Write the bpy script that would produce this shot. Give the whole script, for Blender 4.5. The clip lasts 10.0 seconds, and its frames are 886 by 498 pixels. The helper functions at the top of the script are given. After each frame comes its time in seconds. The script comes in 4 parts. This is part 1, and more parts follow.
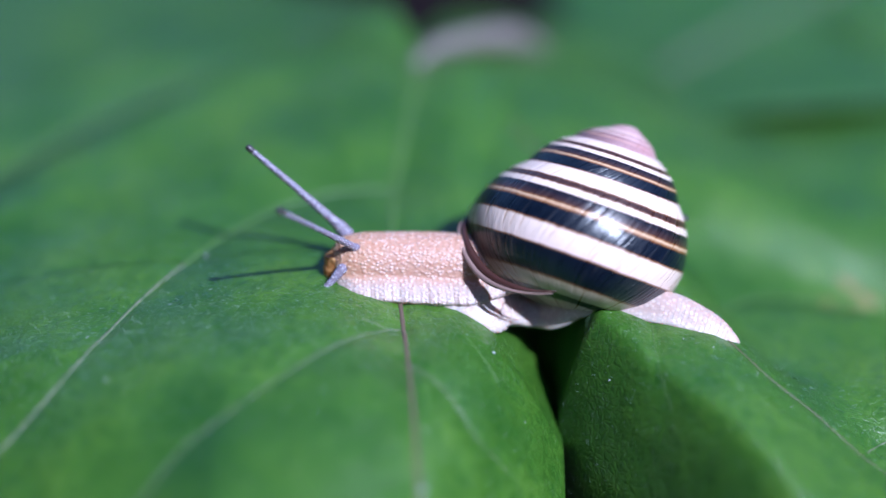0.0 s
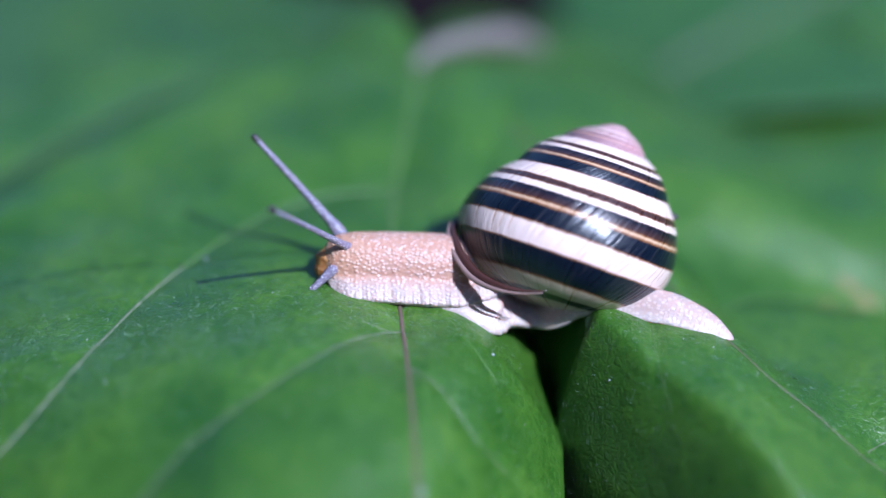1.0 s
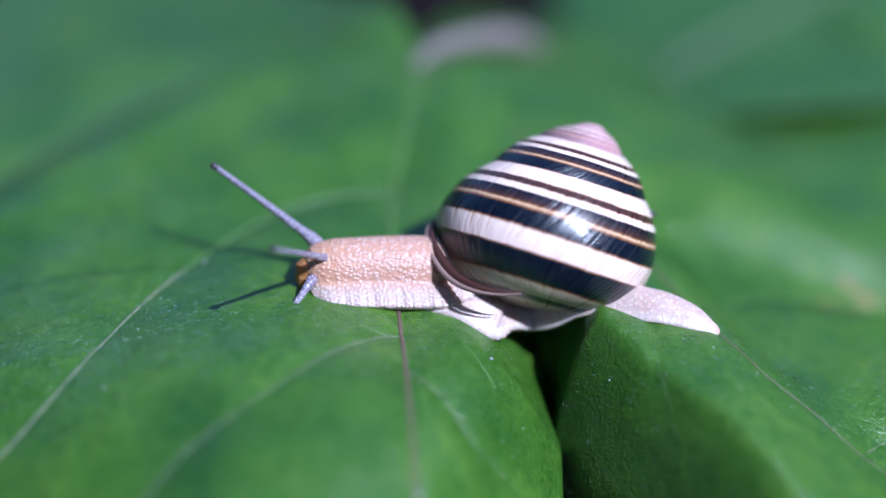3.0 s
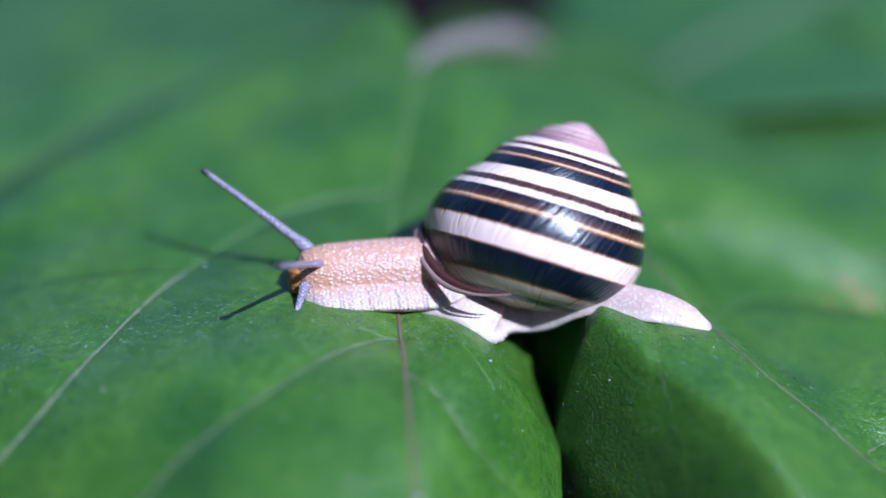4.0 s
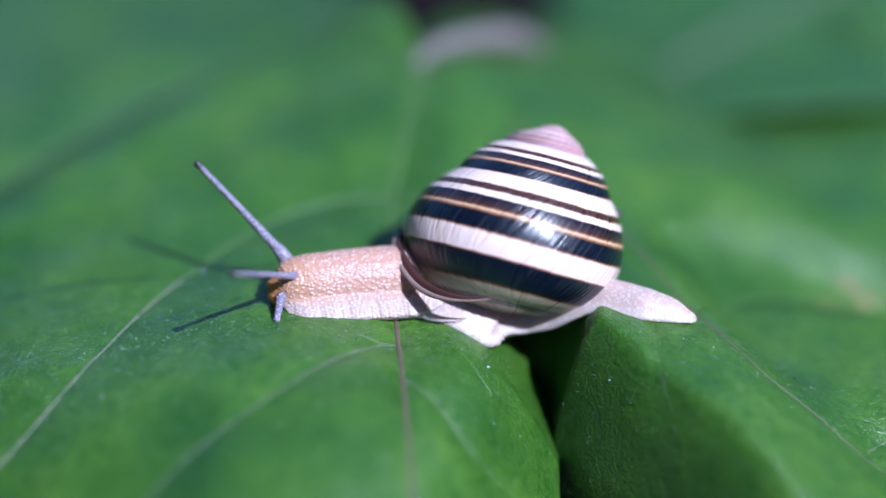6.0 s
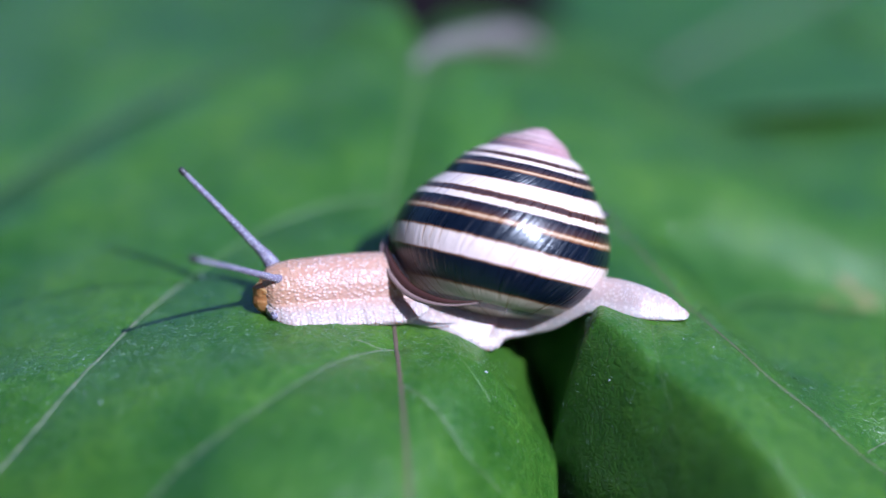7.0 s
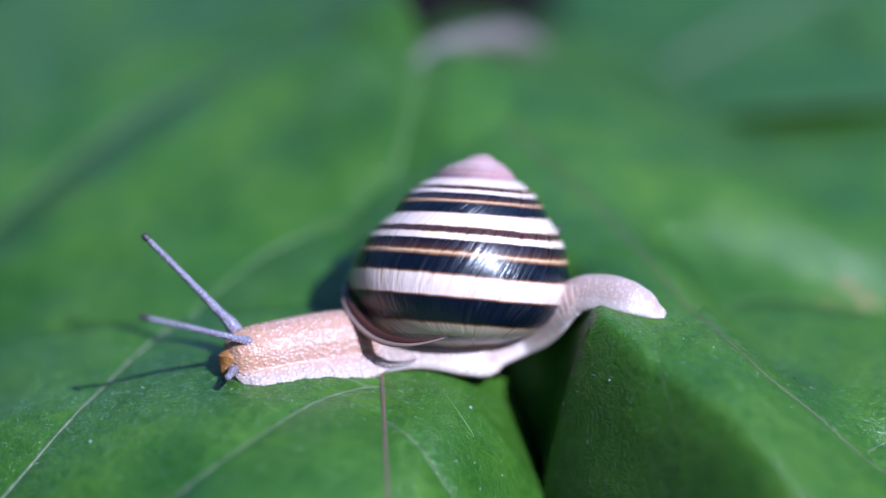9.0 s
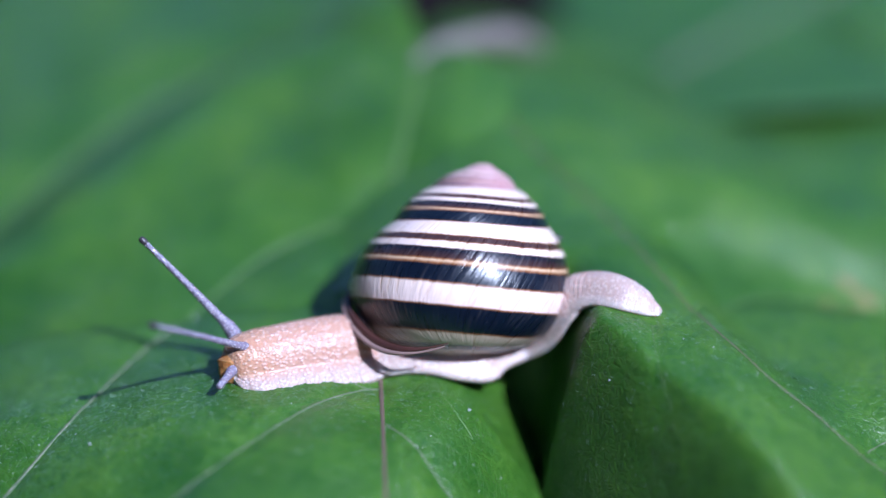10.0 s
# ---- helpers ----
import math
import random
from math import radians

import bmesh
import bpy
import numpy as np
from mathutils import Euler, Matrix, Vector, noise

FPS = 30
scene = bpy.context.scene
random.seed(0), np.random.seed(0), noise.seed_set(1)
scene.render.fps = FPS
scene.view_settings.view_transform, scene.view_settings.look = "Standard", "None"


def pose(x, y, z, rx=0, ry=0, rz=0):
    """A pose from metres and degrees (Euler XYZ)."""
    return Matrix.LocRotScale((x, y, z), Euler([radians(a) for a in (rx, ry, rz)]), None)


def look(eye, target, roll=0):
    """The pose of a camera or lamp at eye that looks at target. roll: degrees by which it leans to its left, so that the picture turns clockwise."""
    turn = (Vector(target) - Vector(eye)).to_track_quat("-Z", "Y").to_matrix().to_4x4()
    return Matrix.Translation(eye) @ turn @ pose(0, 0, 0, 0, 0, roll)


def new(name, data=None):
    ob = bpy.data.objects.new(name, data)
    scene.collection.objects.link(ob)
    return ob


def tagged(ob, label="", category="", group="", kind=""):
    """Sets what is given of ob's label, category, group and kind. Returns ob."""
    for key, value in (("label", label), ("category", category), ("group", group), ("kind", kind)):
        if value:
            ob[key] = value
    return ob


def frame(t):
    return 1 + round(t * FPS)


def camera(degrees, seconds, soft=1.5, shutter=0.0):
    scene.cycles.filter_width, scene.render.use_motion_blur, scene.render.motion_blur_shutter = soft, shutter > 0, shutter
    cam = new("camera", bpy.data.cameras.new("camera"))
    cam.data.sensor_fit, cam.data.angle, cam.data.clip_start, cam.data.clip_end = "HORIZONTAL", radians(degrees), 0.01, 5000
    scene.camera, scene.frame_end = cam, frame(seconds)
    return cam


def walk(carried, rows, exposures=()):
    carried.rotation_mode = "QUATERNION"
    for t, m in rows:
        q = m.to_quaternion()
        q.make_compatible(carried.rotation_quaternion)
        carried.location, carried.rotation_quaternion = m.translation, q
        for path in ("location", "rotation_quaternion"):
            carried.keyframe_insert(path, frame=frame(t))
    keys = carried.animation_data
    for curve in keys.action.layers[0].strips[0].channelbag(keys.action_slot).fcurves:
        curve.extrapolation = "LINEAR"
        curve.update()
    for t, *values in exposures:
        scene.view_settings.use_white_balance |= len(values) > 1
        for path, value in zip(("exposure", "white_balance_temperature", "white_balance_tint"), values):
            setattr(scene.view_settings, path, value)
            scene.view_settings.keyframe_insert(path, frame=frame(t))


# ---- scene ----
# A banded snail about 4 cm long creeps over a large leaf; a macro lens stands still before it.
cam = camera(24, 10.0)
D, PITCH = 0.20, 25.0
EYE = (0.0, -D * math.cos(radians(PITCH)), D * math.sin(radians(PITCH)))
walk(cam, [(0.0, look(EYE, (0, 0, 0))), (10.0, look(EYE, (0, 0, 0)))], exposures=((0.0, 0.76, 4880, 15), (10.0, 0.76, 4880, 15)))
cam.data.dof.use_dof = True
cam.data.dof.focus_distance = 0.2044
cam.data.dof.aperture_fstop = 4.8
cam.data.dof.aperture_blades = 0

MM = 0.001
UNIT = 2 * D * math.tan(radians(12)) / 1568          # metres of the focal plane for one 1568th of its width
SP, CP = math.sin(radians(PITCH)), math.cos(radians(PITCH))
TILTED = Matrix(((1, 0, 0), (0, CP, SP), (0, -SP, CP)))  # right, away and up as the lens sees them


def spot(px, py, deep=0.0):
    """A place in the world: across and down in the focal plane, and millimetres beyond it."""
    k = (D + deep * MM) / D
    return TILTED @ Vector(((px - 784) * UNIT * k, deep * MM, (441 - py) * UNIT * k))


def placed(px, py, deep, turn=0.0):
    """A pose at spot(), with x to the right and z up in the lens's view, turned clockwise by degrees."""
    m = TILTED.to_4x4() @ pose(0, 0, 0, 0, turn, 0)
    m.translation = spot(px, py, deep)
    return m


# ---- light ----
SUN_DIR = Vector((0.48, -0.52, 0.70)).normalized()
world = bpy.data.worlds.new("world")
scene.world = world
world.use_nodes = True
wn = world.node_tree.nodes
sky = wn.new("ShaderNodeTexSky")
sky.sky_type = "NISHITA"
sky.sun_disc = False
sky.dust_density = 0.6
sky.air_density = 1.0
sky.sun_elevation = math.asin(SUN_DIR.z)
sky.sun_rotation = math.atan2(SUN_DIR.x, SUN_DIR.y)
world.node_tree.links.new(sky.outputs[0], wn["Background"].inputs[0])
wn["Background"].inputs[1].default_value = 0.095
sun_data = bpy.data.lights.new("sun", "SUN")
sun_data.energy, sun_data.angle, sun_data.color = 4.4, radians(0.6), (1.0, 0.94, 0.9)
sun = new("sun", sun_data)
sun.matrix_world = look(SUN_DIR * 2, (0, 0, 0))


# ---- materials ----
class Nodes:
    """A short way to write a node material."""

    def __init__(self, name):
        self.mat = bpy.data.materials.new(name)
        self.mat.use_nodes = True
        self.t = self.mat.node_tree
        self.bsdf = self.t.nodes["Principled BSDF"]

    def add(self, kind, **values):
        n = self.t.nodes.new("ShaderNode" + kind)
        for k, v in values.items():
            if k in n.inputs:
                self.plug(v, n.inputs[k])
            else:
                setattr(n, k, v)
        return n

    def plug(self, v, socket):
        if isinstance(v, bpy.types.NodeSocket):
            self.t.links.new(v, socket)
        else:
            socket.default_value = v

    def set(self, **values):
        for k, v in values.items():
            self.plug(v, self.bsdf.inputs[k.replace("_", " ")])

    def coords(self, scale=1.0):
        c = self.add("TexCoord").outputs["Object"]
        m = self.add("Mapping")
        self.plug(c, m.inputs["Vector"])
        m.inputs["Scale"].default_value = (scale, scale, scale) if not isinstance(scale, tuple) else scale
        return m.outputs[0]

    def noise(self, scale, detail=4.0, rough=0.6, at=None):
        n = self.add("TexNoise", Scale=scale, Detail=detail, Roughness=rough)
        self.plug(at if at is not None else self.coords(), n.inputs["Vector"])
        return n.outputs["Fac"]

    def ramp(self, fac, stops, smooth="LINEAR"):
        r = self.add("ValToRGB")
        self.plug(fac, r.inputs[0])
        e = r.color_ramp.elements
        r.color_ramp.interpolation = smooth
        while len(e) < len(stops):
            e.new(0.5)
        for el, (p, c) in zip(e, stops):
            el.position = p
            el.color = (*c, 1) if len(c) == 3 else c
        return r.outputs[0]

    def mix(self, fac, a, b, blend="MIX"):
        m = self.add("Mix", data_type="RGBA", blend_type=blend)
        self.plug(fac, m.inputs[0])
        for v, s in ((a, m.inputs[6]), (b, m.inputs[7])):
            self.plug((*v, 1) if isinstance(v, tuple) and len(v) == 3 else v, s)
        return m.outputs[2]

    def maths(self, op, a, b=0.0, clamp=False):
        m = self.add("Math", operation=op, use_clamp=clamp)
        self.plug(a, m.inputs[0])
        self.plug(b, m.inputs[1])
        return m.outputs[0]

    def bump(self, height, strength, distance, normal=None):
        b = self.add("Bump", Strength=strength, Distance=distance)
        self.plug(height, b.inputs["Height"])
        if normal is not None:
            self.plug(normal, b.inputs["Normal"])
        return b.outputs[0]


def leaf_material(name, low, mid, high, through_colour, gloss=0.38, share=0.14, coat=0.6):
    """Waxy blade: blotches, a net of veinlets, pores and pale hairs."""
    n = Nodes(name)
    large = n.noise(75, 4, 0.6)
    small = n.noise(900, 5, 0.7)
    base = n.ramp(large, [(0.3, low), (0.5, mid), (0.72, high)])
    base = n.mix(n.maths("MULTIPLY", n.ramp(small, [(0.36, (1, 1, 1)), (0.56, (0, 0, 0))]), 0.75), base, low)

    def net(scale, wide):
        bent = n.add("Mix", data_type="VECTOR")
        bent.inputs[0].default_value = 0.0025
        n.plug(n.coords(), bent.inputs[4])
        wob = n.add("TexNoise", Scale=300.0)
        n.plug(n.coords(), wob.inputs["Vector"])
        n.plug(wob.outputs["Color"], bent.inputs[5])
        v = n.add("TexVoronoi", feature="DISTANCE_TO_EDGE", Scale=scale)
        n.plug(bent.outputs[1], v.inputs["Vector"])
        return n.ramp(v.outputs[0], [(0.0, (0, 0, 0)), (wide, (1, 1, 1))])

    coarse, fine = net(330, 0.09), net(1300, 0.16)
    base = n.mix(n.maths("MULTIPLY", n.maths("SUBTRACT", 1.0, coarse), 0.12), base, high)
    base = n.mix(n.maths("MULTIPLY", n.maths("SUBTRACT", 1.0, fine), 0.12), base, high)
    hair = n.add("Mapping")
    n.plug(n.coords(), hair.inputs["Vector"])
    hair.inputs["Rotation"].default_value = (0.4, 0.2, 0.9)
    hair.inputs["Scale"].default_value = (1.0, 6.0, 1.0)
    hairs = n.ramp(n.noise(900, 3, 0.6, hair.outputs[0]), [(0.66, (0, 0, 0)), (0.74, (1, 1, 1))])
    base = n.mix(n.maths("MULTIPLY", hairs, 0.35), base, (0.3, 0.4, 0.32))
    dust = n.ramp(n.noise(1800, 2, 0.5), [(0.72, (0, 0, 0)), (0.78, (1, 1, 1))])
    base = n.mix(n.maths("MULTIPLY", dust, 0.5), base, (0.42, 0.5, 0.44))
    h = n.bump(coarse, 0.05, 0.0003)
    h = n.bump(fine, 0.3, 0.00016, h)
    h = n.bump(small, 0.34, 0.0004, h)
    h = n.bump(n.noise(150, 3, 0.5), 0.4, 0.0014, h)
    rough = n.maths("ADD", n.maths("MULTIPLY", small, 0.3), gloss - 0.12)
    bloom = n.ramp(n.noise(110, 5, 0.65), [(0.38, (0, 0, 0)), (0.62, (1, 1, 1))])      # where the wax is whole the blade shines more
    rough = n.maths("ADD", rough, n.maths("MULTIPLY", bloom, -0.14))
    n.set(Base_Color=base, Roughness=n.maths("ADD", rough, n.maths("MULTIPLY", large, 0.16)), Normal=h)
    n.set(Specular_IOR_Level=0.35, Coat_Weight=n.maths("MULTIPLY", n.maths("ADD", n.maths("MULTIPLY", bloom, 0.75), 0.25), coat), Coat_Roughness=0.17, Coat_IOR=1.5)
    n.plug(h, n.bsdf.inputs["Coat Normal"])
    tr = n.add("BsdfTranslucent")
    n.plug((*through_colour, 1), tr.inputs["Color"])
    n.plug(h, tr.inputs["Normal"])
    m = n.add("MixShader")
    m.inputs[0].default_value = share
    n.plug(n.bsdf.outputs[0], m.inputs[1])
    n.plug(tr.outputs[0], m.inputs[2])
    n.plug(m.outputs[0], n.t.nodes["Material Output"].inputs[0])
    return n.mat


LEAF = leaf_material("leaf_green", (0.022, 0.077, 0.007), (0.051, 0.13, 0.011), (0.09, 0.182, 0.016), (0.1, 0.36, 0.008), 0.33)
# very dark, so the added ring out of view throws little light back
BLOCKER_LEAF = leaf_material("blocker_leaf_green", (0.008, 0.025, 0.006), (0.014, 0.04, 0.009), (0.025, 0.06, 0.014), (0.03, 0.1, 0.01), 0.6, 0.1, 0.1)
FAR_LEAF = leaf_material("far_leaf_green", (0.03, 0.10, 0.02), (0.045, 0.13, 0.022), (0.07, 0.16, 0.03), (0.1, 0.34, 0.03), 0.5)


def plain_material(name, colour, rough):
    n = Nodes(name)
    a = n.noise(1200, 3, 0.6)
    n.set(Base_Color=n.mix(n.maths("MULTIPLY", a, 0.6), colour, tuple(c * 0.6 for c in colour)), Roughness=rough)
    return n.mat


def vein_material():
    n = Nodes("vein_pale")
    a = n.noise(900, 4, 0.6)
    n.set(Base_Color=n.ramp(a, [(0.3, (0.05, 0.09, 0.035)), (0.55, (0.12, 0.14, 0.08)), (0.75, (0.22, 0.22, 0.17))]),
          Roughness=0.5, Normal=n.bump(a, 0.5, 0.0003))
    return n.mat


VEIN = vein_material()
VEIN_BROWN = plain_material("vein_brown", (0.12, 0.085, 0.06), 0.5)
VEIN_GREEN = plain_material("vein_green", (0.075, 0.15, 0.03), 0.5)


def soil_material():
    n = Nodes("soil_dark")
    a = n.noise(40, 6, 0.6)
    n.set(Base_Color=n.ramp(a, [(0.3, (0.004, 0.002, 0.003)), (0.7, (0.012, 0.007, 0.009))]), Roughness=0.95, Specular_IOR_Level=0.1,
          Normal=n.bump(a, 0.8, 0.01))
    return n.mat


SOIL = soil_material()


def stem_material():
    n = Nodes("stem_pinkish")
    a = n.noise(300, 4, 0.6)
    n.set(Base_Color=n.ramp(a, [(0.3, (0.11, 0.1, 0.08)), (0.7, (0.19, 0.16, 0.15))]), Roughness=0.45, Normal=n.bump(a, 0.3, 0.0004))
    return n.mat


STEM = stem_material()


def shell_material():
    n = Nodes("banded_shell")
    uv = n.add("UVMap", uv_map="spiral").outputs[0]
    sep = n.add("SeparateXYZ")
    n.plug(uv, sep.inputs[0])
    along, across = sep.outputs[0], sep.outputs[1]
    slanted = n.add("CombineXYZ")
    n.plug(n.maths("ADD", n.maths("MULTIPLY", along, 210.0), n.maths("MULTIPLY", across, 8.0)), slanted.inputs[0])
    n.plug(n.maths("MULTIPLY", across, 0.9), slanted.inputs[1])
    lines = n.noise(3.0, 3, 0.55, slanted.outputs[0])
    waver = n.maths("MULTIPLY", n.maths("SUBTRACT", n.noise(500, 3, 0.6), 0.5), 0.018)
    edge = n.maths("ADD", n.maths("ADD", across, waver), n.maths("MULTIPLY", n.maths("SUBTRACT", lines, 0.5), 0.010))
    cream, pinkish, dark, brown, rust = (0.76, 0.61, 0.53), (0.78, 0.61, 0.56), (0.003, 0.006, 0.015), (0.045, 0.02, 0.018), (0.21, 0.085, 0.03)
    stops = [(0.0, (0.5, 0.36, 0.3)), (0.012, pinkish), (0.095, cream), (0.102, rust), (0.109, brown), (0.137, brown), (0.144, rust), (0.152, cream),
             (0.190, cream), (0.197, brown), (0.207, dark), (0.265, brown), (0.276, rust), (0.288, (0.62, 0.44, 0.28)), (0.306, rust), (0.320, dark),
             (0.428, dark), (0.438, rust), (0.452, cream), (0.588, pinkish), (0.598, rust), (0.608, dark), (0.775, dark), (0.786, rust),
             (0.80, (0.6, 0.47, 0.35)), (0.872, (0.56, 0.45, 0.34)), (0.884, (0.02, 0.03, 0.03)), (0.91, (0.02, 0.03, 0.03)), (0.924, (0.55, 0.43, 0.34)), (1.0, (0.45, 0.34, 0.28))]
    bands = n.ramp(edge, stops)
    tip = n.ramp(along, [(0.46, (0, 0, 0)), (0.58, (1, 1, 1))])
    tint = n.ramp(n.noise(240, 3, 0.6), [(0.3, (0.5, 0.27, 0.29)), (0.7, (0.62, 0.39, 0.4))])
    bands = n.mix(n.maths("MULTIPLY", tip, 0.8), bands, tint)
    old = n.ramp(along, [(0.0, (1, 1, 1)), (0.012, (0.8, 0.8, 0.8)), (0.026, (0, 0, 0))])
    bands = n.mix(n.maths("MULTIPLY", old, 0.8), bands, (0.045, 0.02, 0.014))
    scrape = n.ramp(lines, [(0.55, (0, 0, 0)), (0.7, (1, 1, 1))])
    bands = n.mix(n.maths("MULTIPLY", scrape, 0.04), bands, (0.5, 0.42, 0.36))
    streak = n.ramp(lines, [(0.3, (1, 1, 1)), (0.46, (0, 0, 0))])
    bands = n.mix(n.maths("MULTIPLY", streak, 0.7), bands, (0.72, 0.58, 0.42), "MULTIPLY")
    worn = n.noise(1500, 3, 0.7)
    bands = n.mix(n.ramp(worn, [(0.7, (0, 0, 0)), (0.78, (0.3, 0.3, 0.3))]), bands, (0.5, 0.47, 0.45))
    h = n.bump(lines, 0.42, 0.00035)
    h = n.bump(worn, 0.12, 0.0002, h)
    n.set(Base_Color=bands, Normal=h, Roughness=n.maths("ADD", n.maths("MULTIPLY", lines, 0.26), 0.17))
    n.set(Specular_IOR_Level=0.5, Coat_Weight=0.15, Coat_Roughness=0.3)
    return n.mat


SHELL = shell_material()


def skin_material(name, light, dark, cell, height, wet=0.32, glow=0.25, fringe=None, scatter=False):
    n = Nodes(name)
    v = n.add("TexVoronoi", feature="F1", Scale=cell)
    at = n.coords((1.0, 1.0, 1.35))
    if scatter:      # each piece takes another stretch of the pattern
        shift = n.add("VectorMath", operation="ADD")
        n.plug(at, shift.inputs[0])
        n.plug(n.add("ObjectInfo").outputs["Random"], shift.inputs[1])
        at = shift.outputs[0]
    n.plug(at, v.inputs["Vector"])
    d = n.ramp(v.outputs["Distance"], [(0.1, (1, 1, 1)), (0.62, (0, 0, 0))], "EASE")
    patch = n.noise(160, 3, 0.6)
    base = n.mix(d, dark, light)
    base = n.mix(n.maths("MULTIPLY", n.ramp(patch, [(0.35, (0, 0, 0)), (0.7, (1, 1, 1))]), 0.4), base, dark)
    if fringe is not None:
        uv = n.add("SeparateXYZ")
        n.plug(n.add("UVMap", uv_map="spiral").outputs[0], uv.inputs[0])
        warm = n.ramp(uv.outputs[0], [(0.0, (1, 1, 1)), (0.1, (0.7, 0.7, 0.7)), (0.32, (0, 0, 0))])
        base = n.mix(n.maths("MULTIPLY", warm, 0.5), base, (0.4, 0.2, 0.075))
        base = n.mix(n.maths("MULTIPLY", uv.outputs[1], 0.85), base, n.mix(d, tuple(c * 0.8 for c in fringe), fringe))
    h = n.bump(d, 0.9, height)
    h = n.bump(n.noise(3500, 3, 0.6), 0.2, 0.0001, h)
    n.set(Base_Color=base, Normal=h, Roughness=wet, Specular_IOR_Level=0.42)
    n.set(Subsurface_Weight=glow, Subsurface_Radius=(0.0016, 0.0008, 0.0005), Subsurface_Scale=1.0)
    return n.mat


NECK_SKIN = skin_material("neck_skin", (0.64, 0.46, 0.41), (0.45, 0.26, 0.19), 2300.0, 0.00008, 0.36, fringe=(0.56, 0.45, 0.42))
HEAD_SKIN = skin_material("head_skin", (0.42, 0.22, 0.08), (0.3, 0.13, 0.035), 1900.0, 0.00005, 0.5, 0.5)
FOOT_SKIN = skin_material("foot_skin", (0.6, 0.45, 0.4), (0.46, 0.32, 0.28), 1700.0, 0.00003, 0.4, 0.4, fringe=(0.63, 0.5, 0.45), scatter=True)
HORN_SKIN = skin_material("tentacle_skin", (0.46, 0.43, 0.5), (0.19, 0.16, 0.22), 3400.0, 0.00012, 0.25, 0.1)


HAIR = plain_material("pale_hair", (0.2, 0.3, 0.22), 0.35)
GRIT = plain_material("pale_grit", (0.4, 0.44, 0.44), 0.5)
SCAR = plain_material("dry_scar", (0.17, 0.15, 0.045), 0.7)
EYE_DARK = plain_material("eye_dark", (0.04, 0.03, 0.04), 0.4)
LIP_SHELL = plain_material("lip_shell", (0.26, 0.17, 0.15), 0.25)
LIP_BROWN = plain_material("lip_brown", (0.06, 0.025, 0.02), 0.25)


# ---- helpers ----
def part(name, mesh, material, parent=None, label=""):
    ob = new(name, mesh)
    ob.data.materials.append(material)
    if parent is not None:
        ob.parent = parent
    if label:
        ob["label"] = label
    return ob


def grid_mesh(name, pts, closed_u=False, closed_v=False, uv=None):
    """A smooth mesh over an array of points of shape (a, b, 3)."""
    a, b = pts.shape[:2]
    ids = np.arange(a * b).reshape(a, b)
    i1 = np.roll(ids, -1, 0) if closed_u else ids[1:]
    i0 = ids if closed_u else ids[:-1]
    if closed_v:
        q = np.stack((i0, np.roll(i0, -1, 1), np.roll(i1, -1, 1), i1), -1)
    else:
        q = np.stack((i0[:, :-1], i0[:, 1:], i1[:, 1:], i1[:, :-1]), -1)
    q = q.reshape(-1, 4)
    me = bpy.data.meshes.new(name)
    me.from_pydata(pts.reshape(-1, 3).tolist(), [], q.tolist())
    if uv is not None:
        layer = me.uv_layers.new(name="spiral")
        flat = uv.reshape(-1, 2)
        loops = np.empty(len(me.loops), dtype=np.int32)
        me.loops.foreach_get("vertex_index", loops)
        layer.data.foreach_set("uv", flat[loops].ravel())
    me.polygons.foreach_set("use_smooth", [True] * len(me.polygons))
    me.update()
    return me


def tube_mesh(name, centres, radii, ring=20, flat=1.0, caps=True, grains=None):
    """A round-ended tube along points (x, z) or (x, y, z)."""
    c = np.array([(p[0], 0, p[1]) if len(p) == 2 else p for p in centres], float)
    r = np.array(radii, float)
    d = np.gradient(c, axis=0)
    d /= np.linalg.norm(d, axis=1)[:, None]
    if caps:
        k = np.linspace(0, 1, 6)[:-1]
        head = [(c[0] - d[0] * r[0] * math.cos(a), r[0] * math.sin(a)) for a in k * math.pi / 2]
        tail = [(c[-1] + d[-1] * r[-1] * math.cos(a), r[-1] * math.sin(a)) for a in k[::-1] * math.pi / 2]
        c = np.vstack(([h[0] for h in head], c, [h[0] for h in tail]))
        d = np.vstack((np.repeat(d[:1], 5, 0), d, np.repeat(d[-1:], 5, 0)))
        r = np.concatenate(([h[1] for h in head], r, [h[1] for h in tail]))
        r = np.maximum(r, 1e-7)
    side = np.cross(d, (0.0, 0.0, 1.0) if abs(d[len(d) // 2][2]) < 0.9 else (1.0, 0.0, 0.0))
    side /= np.linalg.norm(side, axis=1)[:, None]
    up = np.cross(side, d)
    ang = np.linspace(0, 2 * math.pi, ring + 1)[:-1]
    out = np.cos(ang)[None, :, None] * side[:, None] * flat + np.sin(ang)[None, :, None] * up[:, None]
    pts = c[:, None] + r[:, None, None] * out
    if grains is not None:
        size, height = grains
        out = out / np.linalg.norm(out, axis=2)[..., None]
        flatp = pts.reshape(-1, 3) / size
        d = np.array([noise.voronoi(Vector(p))[0][0] for p in flatp]).reshape(pts.shape[:2])
        fade = np.minimum(1, r / r.max() * 1.5)[:, None]
        pts = pts + out * (height * fade * (0.5 - np.clip(d, 0, 1)))[..., None]
    return grid_mesh(name, pts, closed_v=True)


def eased(x, table, width):
    """A table of (x, y), read smoothly."""
    xs, ys = [p[0] for p in table], [p[1] for p in table]
    return sum(np.interp(x + o * width, xs, ys) for o in np.linspace(-1, 1, 9)) / 9


def smooth(a, b, x):
    k = np.clip((x - a) / (b - a), 0, 1)
    return k * k * (3 - 2 * k)


